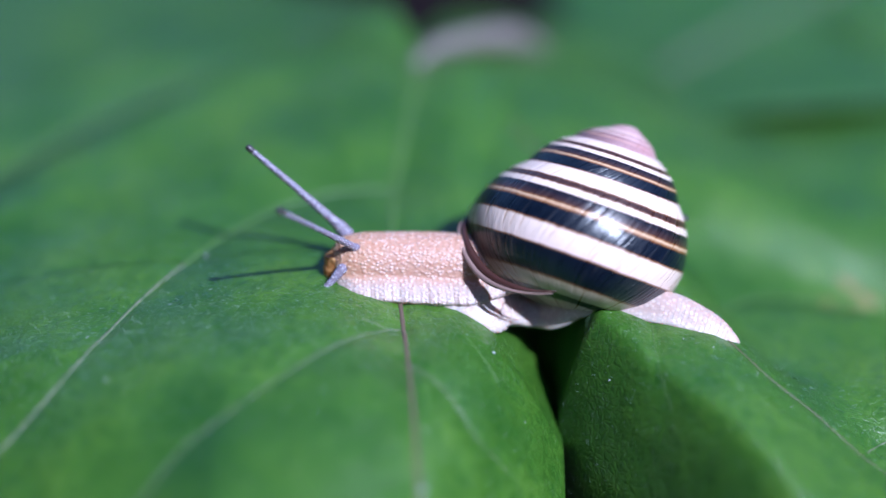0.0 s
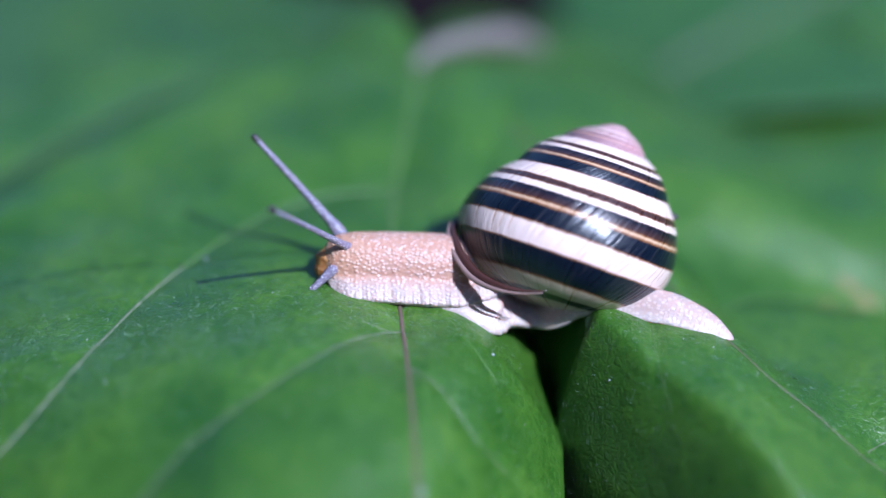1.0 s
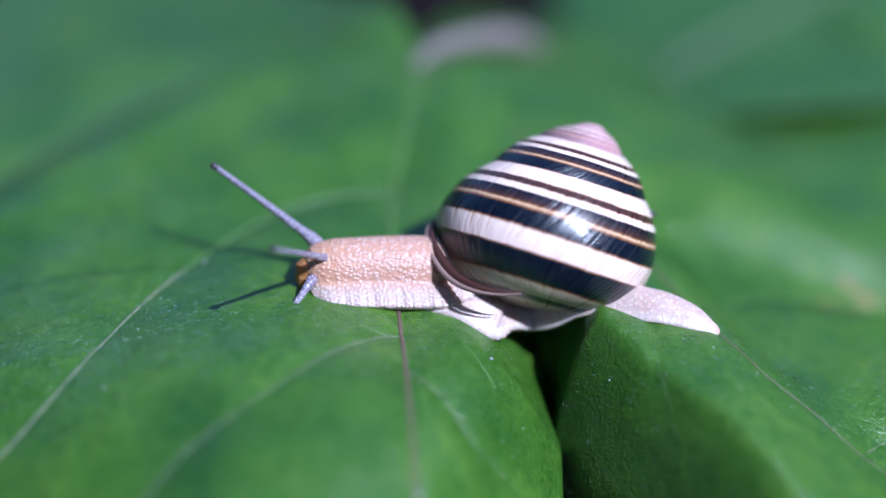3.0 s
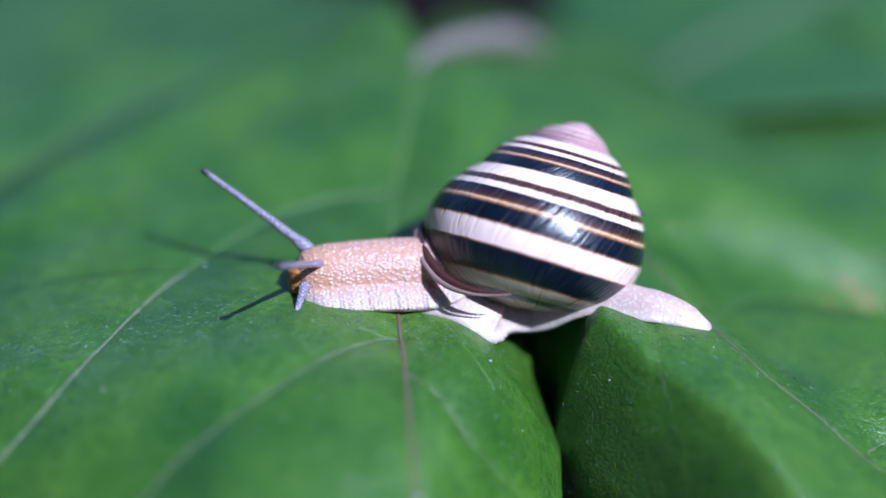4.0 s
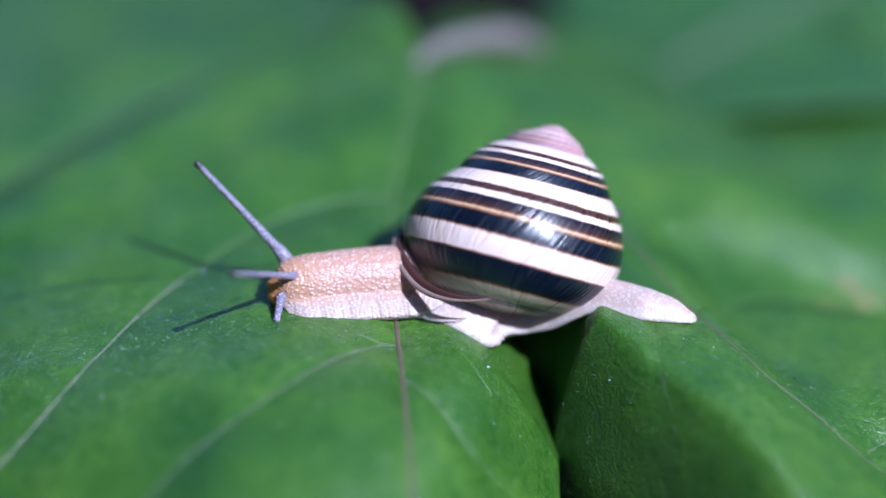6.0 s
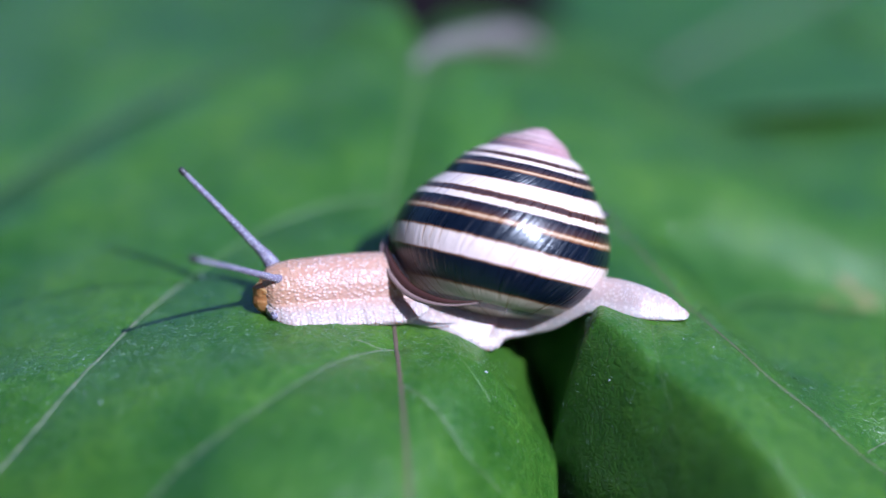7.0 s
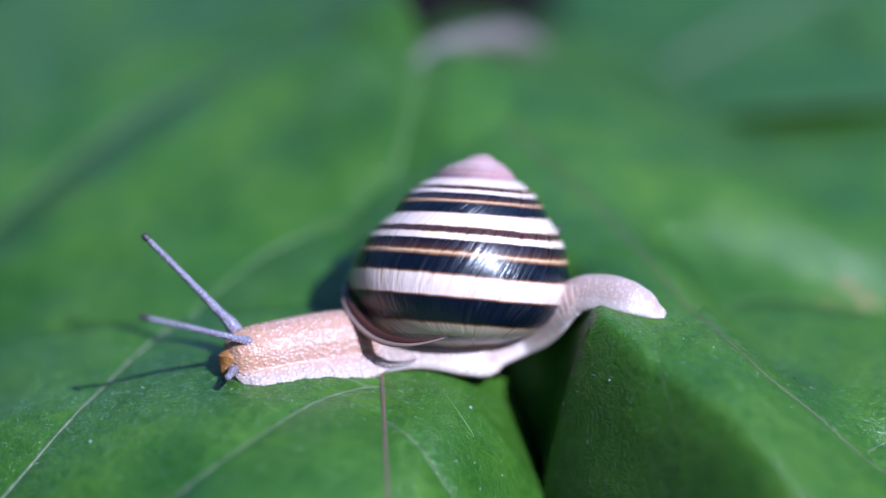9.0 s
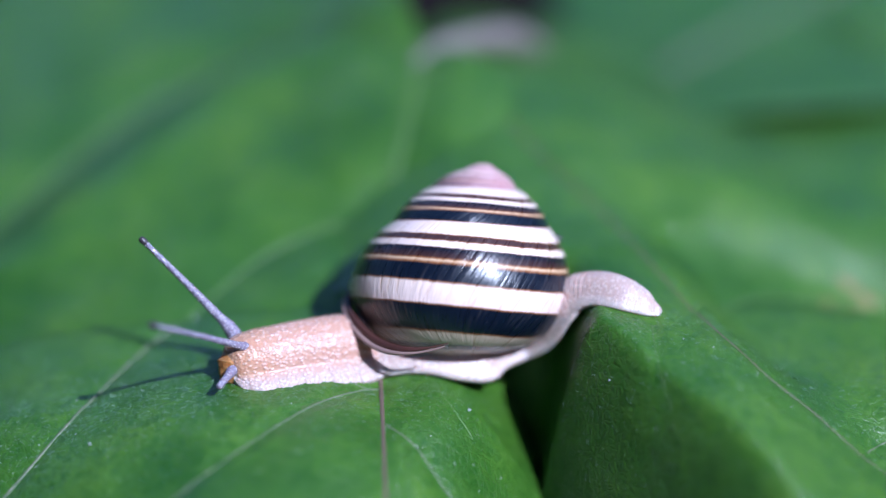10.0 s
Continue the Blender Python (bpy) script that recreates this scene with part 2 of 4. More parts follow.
def polyline(pts, step=0.5):
    """A smooth line through plan points, closely spaced."""
    p = np.array(pts, float)
    for _ in range(3):
        q = np.empty((len(p) * 2 - 2, p.shape[1]))
        q[0::2] = p[:-1] * 0.75 + p[1:] * 0.25
        q[1::2] = p[:-1] * 0.25 + p[1:] * 0.75
        p = np.vstack((p[:1], q, p[-1:]))
    s = np.concatenate(([0], np.cumsum(np.linalg.norm(np.diff(p, axis=0), axis=1))))
    k = np.linspace(0, s[-1], max(4, int(s[-1] / step)))
    return np.stack([np.interp(k, s, p[:, i]) for i in range(p.shape[1])], -1)


def away_from(x, y, line):
    """Distance of plan points to a line, and the sign of the side (left of its course is positive), and how far along."""
    best = np.full(x.shape, 1e9)
    side = np.zeros(x.shape)
    where = np.zeros(x.shape)
    n = len(line) - 1
    for i in range(n):
        a, d = line[i], line[i + 1] - line[i]
        l2 = d @ d
        k = np.clip(((x - a[0]) * d[0] + (y - a[1]) * d[1]) / l2, 0, 1)
        dx, dy = x - a[0] - k * d[0], y - a[1] - k * d[1]
        r = dx * dx + dy * dy
        m = r < best
        best = np.where(m, r, best)
        side = np.where(m, np.sign(d[0] * dy - d[1] * dx), side)
        where = np.where(m, (i + k) / n, where)
    return np.sqrt(best), side, where


# ---- the leaf ---- (plan in millimetres)
MIDRIB = polyline([(-2.6, 55.8), (-3.3, 45.7), (-4.3, 37.5), (-5.4, 30.3), (-5.5, 20.6), (-4.9, 10.9), (-4.2, 2.6), (-3.5, -5.2), (-2.9, -12.7), (-2.3, -20.3), (-1.9, -27.8), (-1.7, -35.2), (-1.6, -38.4)])
LEFT_VEIN = polyline([(-6, 29.3), (-13, 27.7), (-18.6, 24.3), (-22.6, 18.7), (-26.4, 11.6), (-30.4, 4.4), (-33.7, -4.5), (-38, -11.5), (-43.3, -16.6), (-48.8, -20.8), (-54.5, -24.5), (-60.5, -27.6), (-62.2, -28.5)])
FAR_VEIN = polyline([(-2.6, 55.8), (-9.1, 60.8), (-16, 65.1), (-23.3, 67), (-31.4, 65.2), (-39.1, 59.9), (-45.8, 52.6), (-51, 44.2), (-55.4, 35.8), (-60.1, 28.9), (-64.7, 22.3), (-68.4, 12.9), (-68.9, 11)])
FORK_VEIN = polyline([(-4, -1.3), (-6.8, -3.4), (-9.2, -5.8), (-11.3, -8.3), (-13.5, -10.7), (-15.8, -13), (-18.1, -15.2), (-20.4, -17.4), (-22.9, -19.3), (-25.2, -21.8), (-27.3, -24.4), (-29.5, -27.1), (-30.7, -28.7)])
SIDE_VEIN = polyline([(-3, -7.6), (-2.4, -8.3), (-1.6, -8.9), (-0.8, -9.5), (-0.1, -10.1), (0.5, -10.7), (1.1, -11.4), (1.7, -12), (2.4, -12.6), (3.1, -13), (4, -13), (5.1, -12.7), (6.2, -12.3)])
RIDGE_VEIN = polyline([(-1.7, 57.7), (0.5, 56.8), (3.1, 54.4), (6.4, 47.3), (11.2, 36.3), (15.9, 28.3), (19.9, 19.8), (23, 11.8), (25.7, 6.2), (27.2, 1.8), (29.2, -1.2), (31.5, -4), (35.8, -5.7), (38.9, -7.6), (42.5, -9.3), (46, -12.2)])
SLOPE_VEIN = polyline([(20.5, 1.3), (20.5, -1.3), (20.5, -4.7), (21, -6.8), (21.7, -8.8)])
RIGHT_VEIN = polyline([(25.5, 7.6), (31.4, 20.1), (35.4, 22.6), (39.7, 24.8), (43.4, 26.1), (47, 26.8), (52.5, 28.1)])
TWIG_VEIN = polyline([(-7.8, -1.7), (-7.2, -1.8), (-6.5, -1.9), (-5.8, -2), (-5.1, -2)])
RIM_VEIN = polyline([(0.7, 0.9), (0.9, 0.4), (1.2, -0.1), (1.4, -0.6), (1.7, -1.1), (2, -1.6), (2.2, -2.1), (2.5, -2.5), (2.8, -2.8), (3.1, -3.2), (3.4, -3.6), (3.7, -3.9), (4, -4.3), (4.4, -4.6), (4.7, -4.8), (5, -5.1), (5.3, -5.4)])
EDGE_VEIN = polyline([(40.9, -7.3), (42.2, -5.7), (43.2, -5), (44.6, -4.1)])


SWELL = polyline([(-12.7, 64.1), (-18.0, 61.2), (-25.9, 56.5), (-34.6, 45.1), (-41.5, 35.4), (-47.9, 28.7), (-54.2, 23.3)])      # the back of the blade rises along this line
LEFT_RIM = [(-95, 150), (-42, 128), (-31, 109), (-22, 93), (-13.5, 82), (-9.6, 75), (-6, 68), (-2.8, 57), (8, 52)]
RIGHT_CREST = [(-10, 58), (8, 58), (16, 56), (24, 51), (34, 44), (45, 40), (95, 30)]
RIGHT_RIM = [(-16, 50), (-6, 54), (-4, 60), (-2.2, 72), (-0.6, 88), (3, 97), (20, 99), (32, 100), (47, 110), (60, 114), (95, 116)]
SEAM = 12.0   # the left half of the blade bends along this line of the plan


def quilt(x, y, veins, deep=0.28, wide=0.9):
    """The blade bulges softly between its veins and sinks along them."""
    z = np.zeros(x.shape)
    for v in veins:
        d, _, _ = away_from(x, y, v)
        z -= deep * np.exp(-(d / wide) ** 2) + 0.5 * np.exp(-(d / 4.5) ** 2)
    return z


def left_height(x, y):
    near = eased(x, [(-95, -27.5), (-60, -15.5), (-42, -9.9), (-32, -7.9), (-23, -6.7), (-14, -6.2), (-7, -6.4), (-2, -7.2)], 3)
    edge = x + 0.3 * np.clip(-2 - y, 0, 40)
    near = near - eased(edge, [(-4, 0), (0, 0.5), (3, 1.5), (6, 4.0), (9, 8.5), (14, 18.5), (30, 50)], 2)
    far = eased(x, [(-95, -17), (-55, -9.5), (-30, -5.5), (-16, -2.5), (-3, 2.5), (4, 1.5), (10, -3), (16, -9), (30, -24)], 4)
    k = smooth(-4, 40, y) * smooth(-14, -34, x) + smooth(4, 62, y) * (1 - smooth(-14, -34, x))
    z = near * (1 - k) + far * k
    z = z - 5.5 * (np.clip(-7 - y, 0, 60) / 20) ** 1.5 - 0.012 * np.clip(-20 - x, 0, 40) * np.clip(-4 - y, 0, 30)
    swell = np.exp(-(away_from(x, y, SWELL)[0] / 7.0) ** 2)
    z = z + quilt(x, y, (MIDRIB, LEFT_VEIN, FAR_VEIN, FORK_VEIN, SIDE_VEIN)) + 0.45 + 1.9 * swell
    for v in (MIDRIB, LEFT_VEIN, FAR_VEIN):      # towards the stalk the blade swells more between its large veins
        z = z - 1.0 * np.exp(-(away_from(x, y, v)[0] / 7.0) ** 2) * smooth(8, 26, y)
    return z


def back_height(x, y):
    """The rear half of the left side, tucked under the front half past the bend."""
    over = np.clip(SEAM - y, 0, 20)
    return left_height(x, y) - 0.45 * smooth(0, 1.2, over) - 0.05 * over


def right_height(x, y):
    near = np.clip(1 - y, 0, 60)
    valley = 6.5 + 0.1 * near
    crest = 15.9 + 0.85 * near
    top = eased(x, [(-10, -7.6), (17, -7.8), (20, -8.2), (24, -8.8), (28.5, -9.6), (33, -12.4), (37.7, -15.3), (42.5, -18.4), (60, -29), (95, -48)], 2)
    ahead = np.clip(eased(x, [(10, 1.5), (24, 0.5), (28.5, -1.5), (33, -4.3), (38, -6.0), (43, -7.7), (60, -14)], 2) - y, 0, 60)
    top = top - 0.22 * ahead * ahead / (ahead + 2.0)
    k = np.clip((crest - x) / (crest - valley), 0, 3)
    fall = np.where(k < 0.5, k * k, k - 0.25) * 6.0 * (crest - valley) * smooth(17, 5, y)
    far = eased(x, [(-10, -1.5), (-2, -1.5), (6, -2.5), (18, -4.8), (30, -8.2), (45, -11), (60, -12.5), (95, -17)], 4)
    f = smooth(6, 58, y)
    d, side, _ = away_from(x, y, RIDGE_VEIN)
    dip = np.where(side > 0, smooth(0, 10, d) * (0.55 * np.clip(x - 30, -1, 15) - 4.5) * smooth(30, 14, y) - 5.0 * smooth(0, 8, d) * smooth(40, 18, y) * smooth(14, 30, y), 0)
    z = top * (1 - f) + far * f - fall * (1 - 0.75 * f) + dip
    behind = np.clip(y - eased(x, RIGHT_CREST, 4), 0, 80)
    z = z - 0.2 * behind * behind / (behind + 4) * smooth(62, 34, x) - (0.9 * smooth(7, 1, x) + 0.45 * np.clip(1 - x, 0, 30)) * smooth(5, 12, y) * smooth(60, 40, y)
    z = z + 1.6 * np.exp(-((y - 44 + 0.25 * x) / 7) ** 2) * smooth(22, 36, x)
    return z + quilt(x, y, (RIDGE_VEIN, RIGHT_VEIN, EDGE_VEIN, SLOPE_VEIN)) + 0.3


def blade_mesh(name, height, x0, x1, y0, y1, step, rim=None):
    """A blade with two faces and a closed edge; rim: a table of how far back it reaches at each x."""
    xs, ys = np.arange(x0, x1 + step / 2, step), np.arange(y0, y1 + step / 2, step)
    x, y = np.meshgrid(xs, ys, indexing="ij")
    if rim is not None:
        y = y0 + (y - y0) / (y1 - y0) * (eased(x, rim, 2) - y0)
    z = height(x, y)
    top = np.stack((x, y, z), -1) * MM
    low = top.copy()
    low[..., 2] -= 0.00035
    a, b = x.shape
    ids = np.arange(a * b).reshape(a, b)
    q = np.stack((ids[:-1, :-1], ids[1:, :-1], ids[1:, 1:], ids[:-1, 1:]), -1).reshape(-1, 4)
    border = np.concatenate((ids[:, 0], ids[-1, 1:], ids[-2::-1, -1], ids[0, -2:0:-1]))
    nxt = np.roll(border, -1)
    n = a * b
    walls = np.stack((border, border + n, nxt + n, nxt), -1)
    faces = np.concatenate((q, q[:, ::-1] + n, walls))
    me = bpy.data.meshes.new(name)
    me.from_pydata(np.concatenate((top.reshape(-1, 3), low.reshape(-1, 3))).tolist(), [], faces.tolist())
    me.polygons.foreach_set("use_smooth", [True] * len(me.polygons))
    me.update()
    return me


def vein_mesh(name, line, height, thick0, thick1, y0=-1e9, y1=1e9):
    """A tapered, slightly uneven rib that lies in its groove."""
    line = line[(line[:, 1] >= y0) & (line[:, 1] <= y1)]
    z = height(line[:, 0], line[:, 1])
    c = np.column_stack((line, z))
    d = np.gradient(c, axis=0)
    d /= np.linalg.norm(d, axis=1)[:, None]
    side = np.cross(d, (0, 0, 1.0))
    side /= np.linalg.norm(side, axis=1)[:, None]
    up = np.cross(side, d)
    n = len(c)
    wob = 1 + 0.12 * np.sin(np.arange(n) * 1.7) * np.sin(np.arange(n) * 0.61)
    r = np.linspace(thick0, thick1, n) * wob
    ang = np.linspace(0, 2 * math.pi, 9)[:-1]
    pts = c[:, None] + r[:, None, None] * (np.cos(ang)[None, :, None] * side[:, None] * 1.1 + np.sin(ang)[None, :, None] * up[:, None] * 0.75)
    return grid_mesh(name, pts * MM, closed_v=True)




def build_leaf():
    leaf = tagged(new("leaf"), "large green veined leaf with a deep fold, carrying the snail", "leaf")
    back = part("blade_back", blade_mesh("blade_back", back_height, -95, 8, SEAM - 10.0, 112, 0.8, LEFT_RIM), LEAF, leaf)
    front = part("blade_front", blade_mesh("blade_front", left_height, -75, 12, -52, SEAM, 0.5), LEAF, leaf)
    right = part("blade_right", blade_mesh("blade_right", right_height, -16, 95, -52, 90, 0.4, RIGHT_RIM), LEAF, leaf)
    part("midrib", vein_mesh("midrib", MIDRIB, left_height, 0.55, 0.3, SEAM - 1), VEIN_GREEN, back)
    part("midrib", vein_mesh("midrib_front", MIDRIB, left_height, 0.24, 0.17, -60, SEAM), VEIN_BROWN, front)
    part("side_vein", vein_mesh("left_vein_back", LEFT_VEIN, left_height, 0.3, 0.26, SEAM - 1), VEIN_GREEN, back)
    part("side_vein", vein_mesh("left_vein", LEFT_VEIN, left_height, 0.18, 0.13, -60, SEAM), VEIN, front)
    part("side_vein", vein_mesh("far_vein", FAR_VEIN, left_height, 0.5, 0.35), VEIN_GREEN, back)
    part("side_vein", vein_mesh("fork_vein", FORK_VEIN, left_height, 0.11, 0.06), VEIN, front)
    part("side_vein", vein_mesh("small_vein", SIDE_VEIN, left_height, 0.1, 0.07), VEIN, front)
    part("side_vein", vein_mesh("twig_vein", TWIG_VEIN, left_height, 0.05, 0.06), VEIN, front)
    part("side_vein", vein_mesh("rim_vein", RIM_VEIN, left_height, 0.05, 0.06), VEIN_GREEN, front)
    part("side_vein", vein_mesh("ridge_vein", RIDGE_VEIN, right_height, 0.2, 0.05), VEIN_BROWN, right)
    part("side_vein", vein_mesh("slope_vein", SLOPE_VEIN, right_height, 0.07, 0.02), VEIN_GREEN, right)
    part("side_vein", vein_mesh("right_vein", RIGHT_VEIN, right_height, 0.2, 0.15), VEIN_GREEN, right)
    part("side_vein", vein_mesh("edge_vein", EDGE_VEIN, right_height, 0.08, 0.06), VEIN, right)
    return leaf, back, front, right


leaf, leaf_back, leaf_front, leaf_right = build_leaf()


# ---- around the leaf ----
SPECKS_LEFT = [(-31.5, -10.2, 0.22), (-24.3, 12.3, 0.28), (-36.9, -10.7, 0.12), (4.9, -2.3, 0.3), (-16.7, 2.9, 0.1), (-1.9, -22.1, 0.5), (-27.5, -2.7, 0.11), (-29.3, -12.5, 0.1),
               (-8.9, -1.5, 0.12), (-34.4, -2.2, 0.13), (-12.1, -7.1, 0.1), (-33.3, -8.1, 0.1), (-5.0, -8.8, 0.12), (-20.4, -0.2, 0.09)]
SPECKS_RIGHT = [(16.2, -2.9, 0.2), (26.2, -2.2, 0.17), (30.3, -4.4, 0.12), (23.4, -1.2, 0.1), (33.2, -7.6, 0.12), (35.4, -8.0, 0.1), (28.1, -8.4, 0.14)]
SCARS = [(45.3, 28.7, 0.7), (47.5, 27.9, 0.8), (42.6, 25.6, 0.5), (46.1, 26.8, 0.45)]


def hair_mesh(name, height, n, seed, box, focus):
    """Short pale hairs lying on the blade; thicker grown in the stretch round the line y = focus(x)."""
    rng = np.random.default_rng(seed)
    verts, faces, roots = [], [], []
    while len(roots) < n:
        x, y = rng.uniform(box[0], box[1]), rng.uniform(box[2], box[3])
        if rng.uniform() < math.exp(-((y - focus(x)) / 7.0) ** 2) + 0.08:
            roots.append((x, y))
    roots = np.array(roots)
    for (x, y), z in zip(roots, height(roots[:, 0], roots[:, 1]) + 0.02):
        a, l = rng.normal(2.4, 0.9), rng.uniform(0.12, 0.5)
        d = np.array((math.cos(a), math.sin(a), rng.uniform(0.05, 0.5)))
        side = np.array((-math.sin(a), math.cos(a), 0.0)) * 0.009
        base, i = np.array((x, y, z)), len(verts)
        bend = np.array((0, 0, -0.12 * l))
        for k, w in ((0, 1.0), (0.5, 0.8), (1.0, 0.25)):
            c = base + d * l * k + bend * k * k
            verts += [c + side * w, c - side * w, c + np.array((0, 0, 0.02)) * w]
        for j in (0, 3):
            for e in range(3):
                f = (e + 1) % 3
                faces.append((i + j + e, i + j + f, i + j + 3 + f, i + j + 3 + e))
    me = bpy.data.meshes.new(name)
    me.from_pydata([tuple(v * MM) for v in np.array(verts)], [], faces)
    return me


def speck_mesh(name, seed):
    rng = np.random.default_rng(seed)
    a, b = np.meshgrid(np.linspace(0.05, math.pi - 0.05, 7), np.linspace(0, 2 * math.pi, 10)[:-1], indexing="ij")
    r = 1 + 0.25 * rng.normal(size=a.shape)
    return grid_mesh(name, np.stack((r * np.sin(a) * np.cos(b), r * np.sin(a) * np.sin(b), 0.6 * r * np.cos(a)), -1), closed_v=True)


def build_details():
    tagged(part("hairs", hair_mesh("hairs_front", left_height, 5200, 3, (-45, 8, -20, 11), lambda x: -2.0 + 0.1 * x), HAIR, leaf_front), kind="stuff")
    tagged(part("hairs", hair_mesh("hairs_right", right_height, 1700, 4, (9, 46, -14, 6), lambda x: -3.0 - 0.2 * max(0, x - 28)), HAIR, leaf_right), kind="stuff")
    shapes = [speck_mesh("speck", k) for k in range(3)]
    rng = random.Random(8)
    for owner, height, places in ((leaf_front, left_height, SPECKS_LEFT), (leaf_right, right_height, SPECKS_RIGHT)):
        for k, (x, y, r) in enumerate(places):
            r *= 0.6
            ob = part("speck", shapes[k % 3], GRIT, owner) if not shapes[k % 3].materials else new("speck", shapes[k % 3])
            ob.parent = owner
            z = float(height(np.array([x]), np.array([y]))[0])
            ob.matrix_basis = Matrix.Translation(Vector((x, y, z + 0.3 * r)) * MM) @ pose(0, 0, 0, 0, 0, rng.uniform(0, 360)) @ Matrix.Scale(r * MM, 4)
    for k, (x, y, r) in enumerate(SCARS):
        a = np.linspace(0, 2 * math.pi, 25)[:-1]
        rr = np.outer(np.array((0.02, 0.4, 0.75, 1.0)), r * (1 + 0.28 * np.sin(a * 3 + k) + 0.18 * np.sin(a * 7 + 2 * k)))
        px, py = x + rr * np.cos(a) * 1.7, y + rr * np.sin(a)
        pz = right_height(px, py) + np.array((0.25, 0.22, 0.12, -0.05))[:, None]
        part("dry_scar", grid_mesh("dry_scar", np.stack((px, py, pz), -1) * MM, closed_v=True), SCAR, leaf_right, "small dry yellowish-brown scar on the blade")


def build_ground():
    n = 60
    g = np.linspace(-1, 1, n)
    g = np.sign(g) * np.abs(g) ** 3 * 60
    x, y = np.meshgrid(g, g, indexing="ij")
    z = -0.22 + 0.012 * np.sin(x * 23) * np.cos(y * 19) * (np.abs(x) + np.abs(y) < 8)
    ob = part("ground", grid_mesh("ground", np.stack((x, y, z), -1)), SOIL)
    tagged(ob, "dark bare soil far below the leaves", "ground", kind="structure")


build_details()
build_ground()


def far_height(x, y):
    return -14 + 0.05 * (x - 20) - 3.0 * np.cos((y - 120) / 30.0) + 2.0 * np.sin(x / 23.0) - 0.004 * (x - 70) ** 2 * 0.3


def build_far_leaf():
    thing = tagged(new("leaf"), "plain green leaf of the same plant, out of focus", "leaf")
    part("blade", blade_mesh("far_blade", far_height, 17, 170, 66, 260, 3.0), FAR_LEAF, thing)
    part("midrib", vein_mesh("far_midrib", polyline([(30, 90), (70, 140), (140, 250)]), far_height, 0.8, 0.5), VEIN, thing)


build_far_leaf()


def build_sky_blocker():
    """Unseen ring of leaves added to block sky light; open at the back."""
    rng = np.random.default_rng(5)
    verts, faces = [], []
    for _ in range(17000):
        a = rng.uniform(0, 2 * math.pi)
        turn = (math.degrees(a) + 360) % 360           # 0 to the right, 90 away from the lens
        # low behind so the blade mirrors the sky, low where the sun enters
        if 60 < turn < 150:
            high = 0.75
        elif turn < 40 or turn > 275:
            high = 1.2
        else:
            high = 6.5
        r = rng.uniform(1.9, 2.6)
        z = -0.2 + high * rng.uniform(0, 1) ** 0.8 * (0.85 + 0.3 * math.sin(a * 9))
        c = np.array((r * math.cos(a), r * math.sin(a), z))
        u = rng.normal(size=3)
        u /= np.linalg.norm(u)
        v = np.cross(u, rng.normal(size=3))
        v /= np.linalg.norm(v)
        l, w = rng.uniform(0.09, 0.17), rng.uniform(0.04, 0.075)
        i = len(verts)
        for k, m in ((-1, 0), (-0.35, 1), (0.35, 0.8), (1, 0), (0.35, -0.8), (-0.35, -1)):
            verts.append(c + u * l * k + v * w * m)
        faces.append(tuple(range(i, i + 6)))
    me = bpy.data.meshes.new("shrubs")
    me.from_pydata([tuple(p) for p in verts], [], faces)
    tagged(part("shrubs", me, BLOCKER_LEAF), "unseen ring of dark green leaves added to block sky light", "shrubs", kind="stuff")


build_sky_blocker()


def build_stem():
    c = np.array([spot(*p) / MM for p in polyline([(738, 118, 49), (750, 100, 51), (775, 84, 53), (820, 74, 56), (880, 68, 60), (925, 72, 66), (950, 95, 74), (960, 140, 84), (965, 220, 100), (965, 700, 150)], 6.0)])
    r = np.interp(np.linspace(0, 1, len(c)), (0, 0.05, 0.2, 1), (0.7, 1.3, 1.8, 2.0))
    tagged(part("leaf_stalk", tube_mesh("leaf_stalk", c * MM, r * MM, 14), STEM), "pinkish leaf stalk bending down behind the leaf", "leaf stalk")


build_stem()


# ---- the snail ----
SUTURE_Z = [(-0.2, 136), (0, 124), (0.21, 102), (0.46, 88), (0.71, 71), (1.21, 43), (1.71, 25), (2.21, 12), (2.8, 3), (3.4, 0), (4, 0)]
SUTURE_R = [(-0.2, 142), (0, 139), (0.21, 137), (0.46, 122), (0.71, 103), (1.21, 69), (1.71, 46), (2.21, 28), (2.8, 12), (3.4, 2), (4, 1)]
WHORL = [(142, 102), (162, 122), (180, 150), (192, 184), (196, 212), (191, 244), (175, 274), (146, 300), (108, 318), (64, 328), (26, 322), (18, 300)]
SHELL_TURN = 197.0     # where the lip stands round the axis


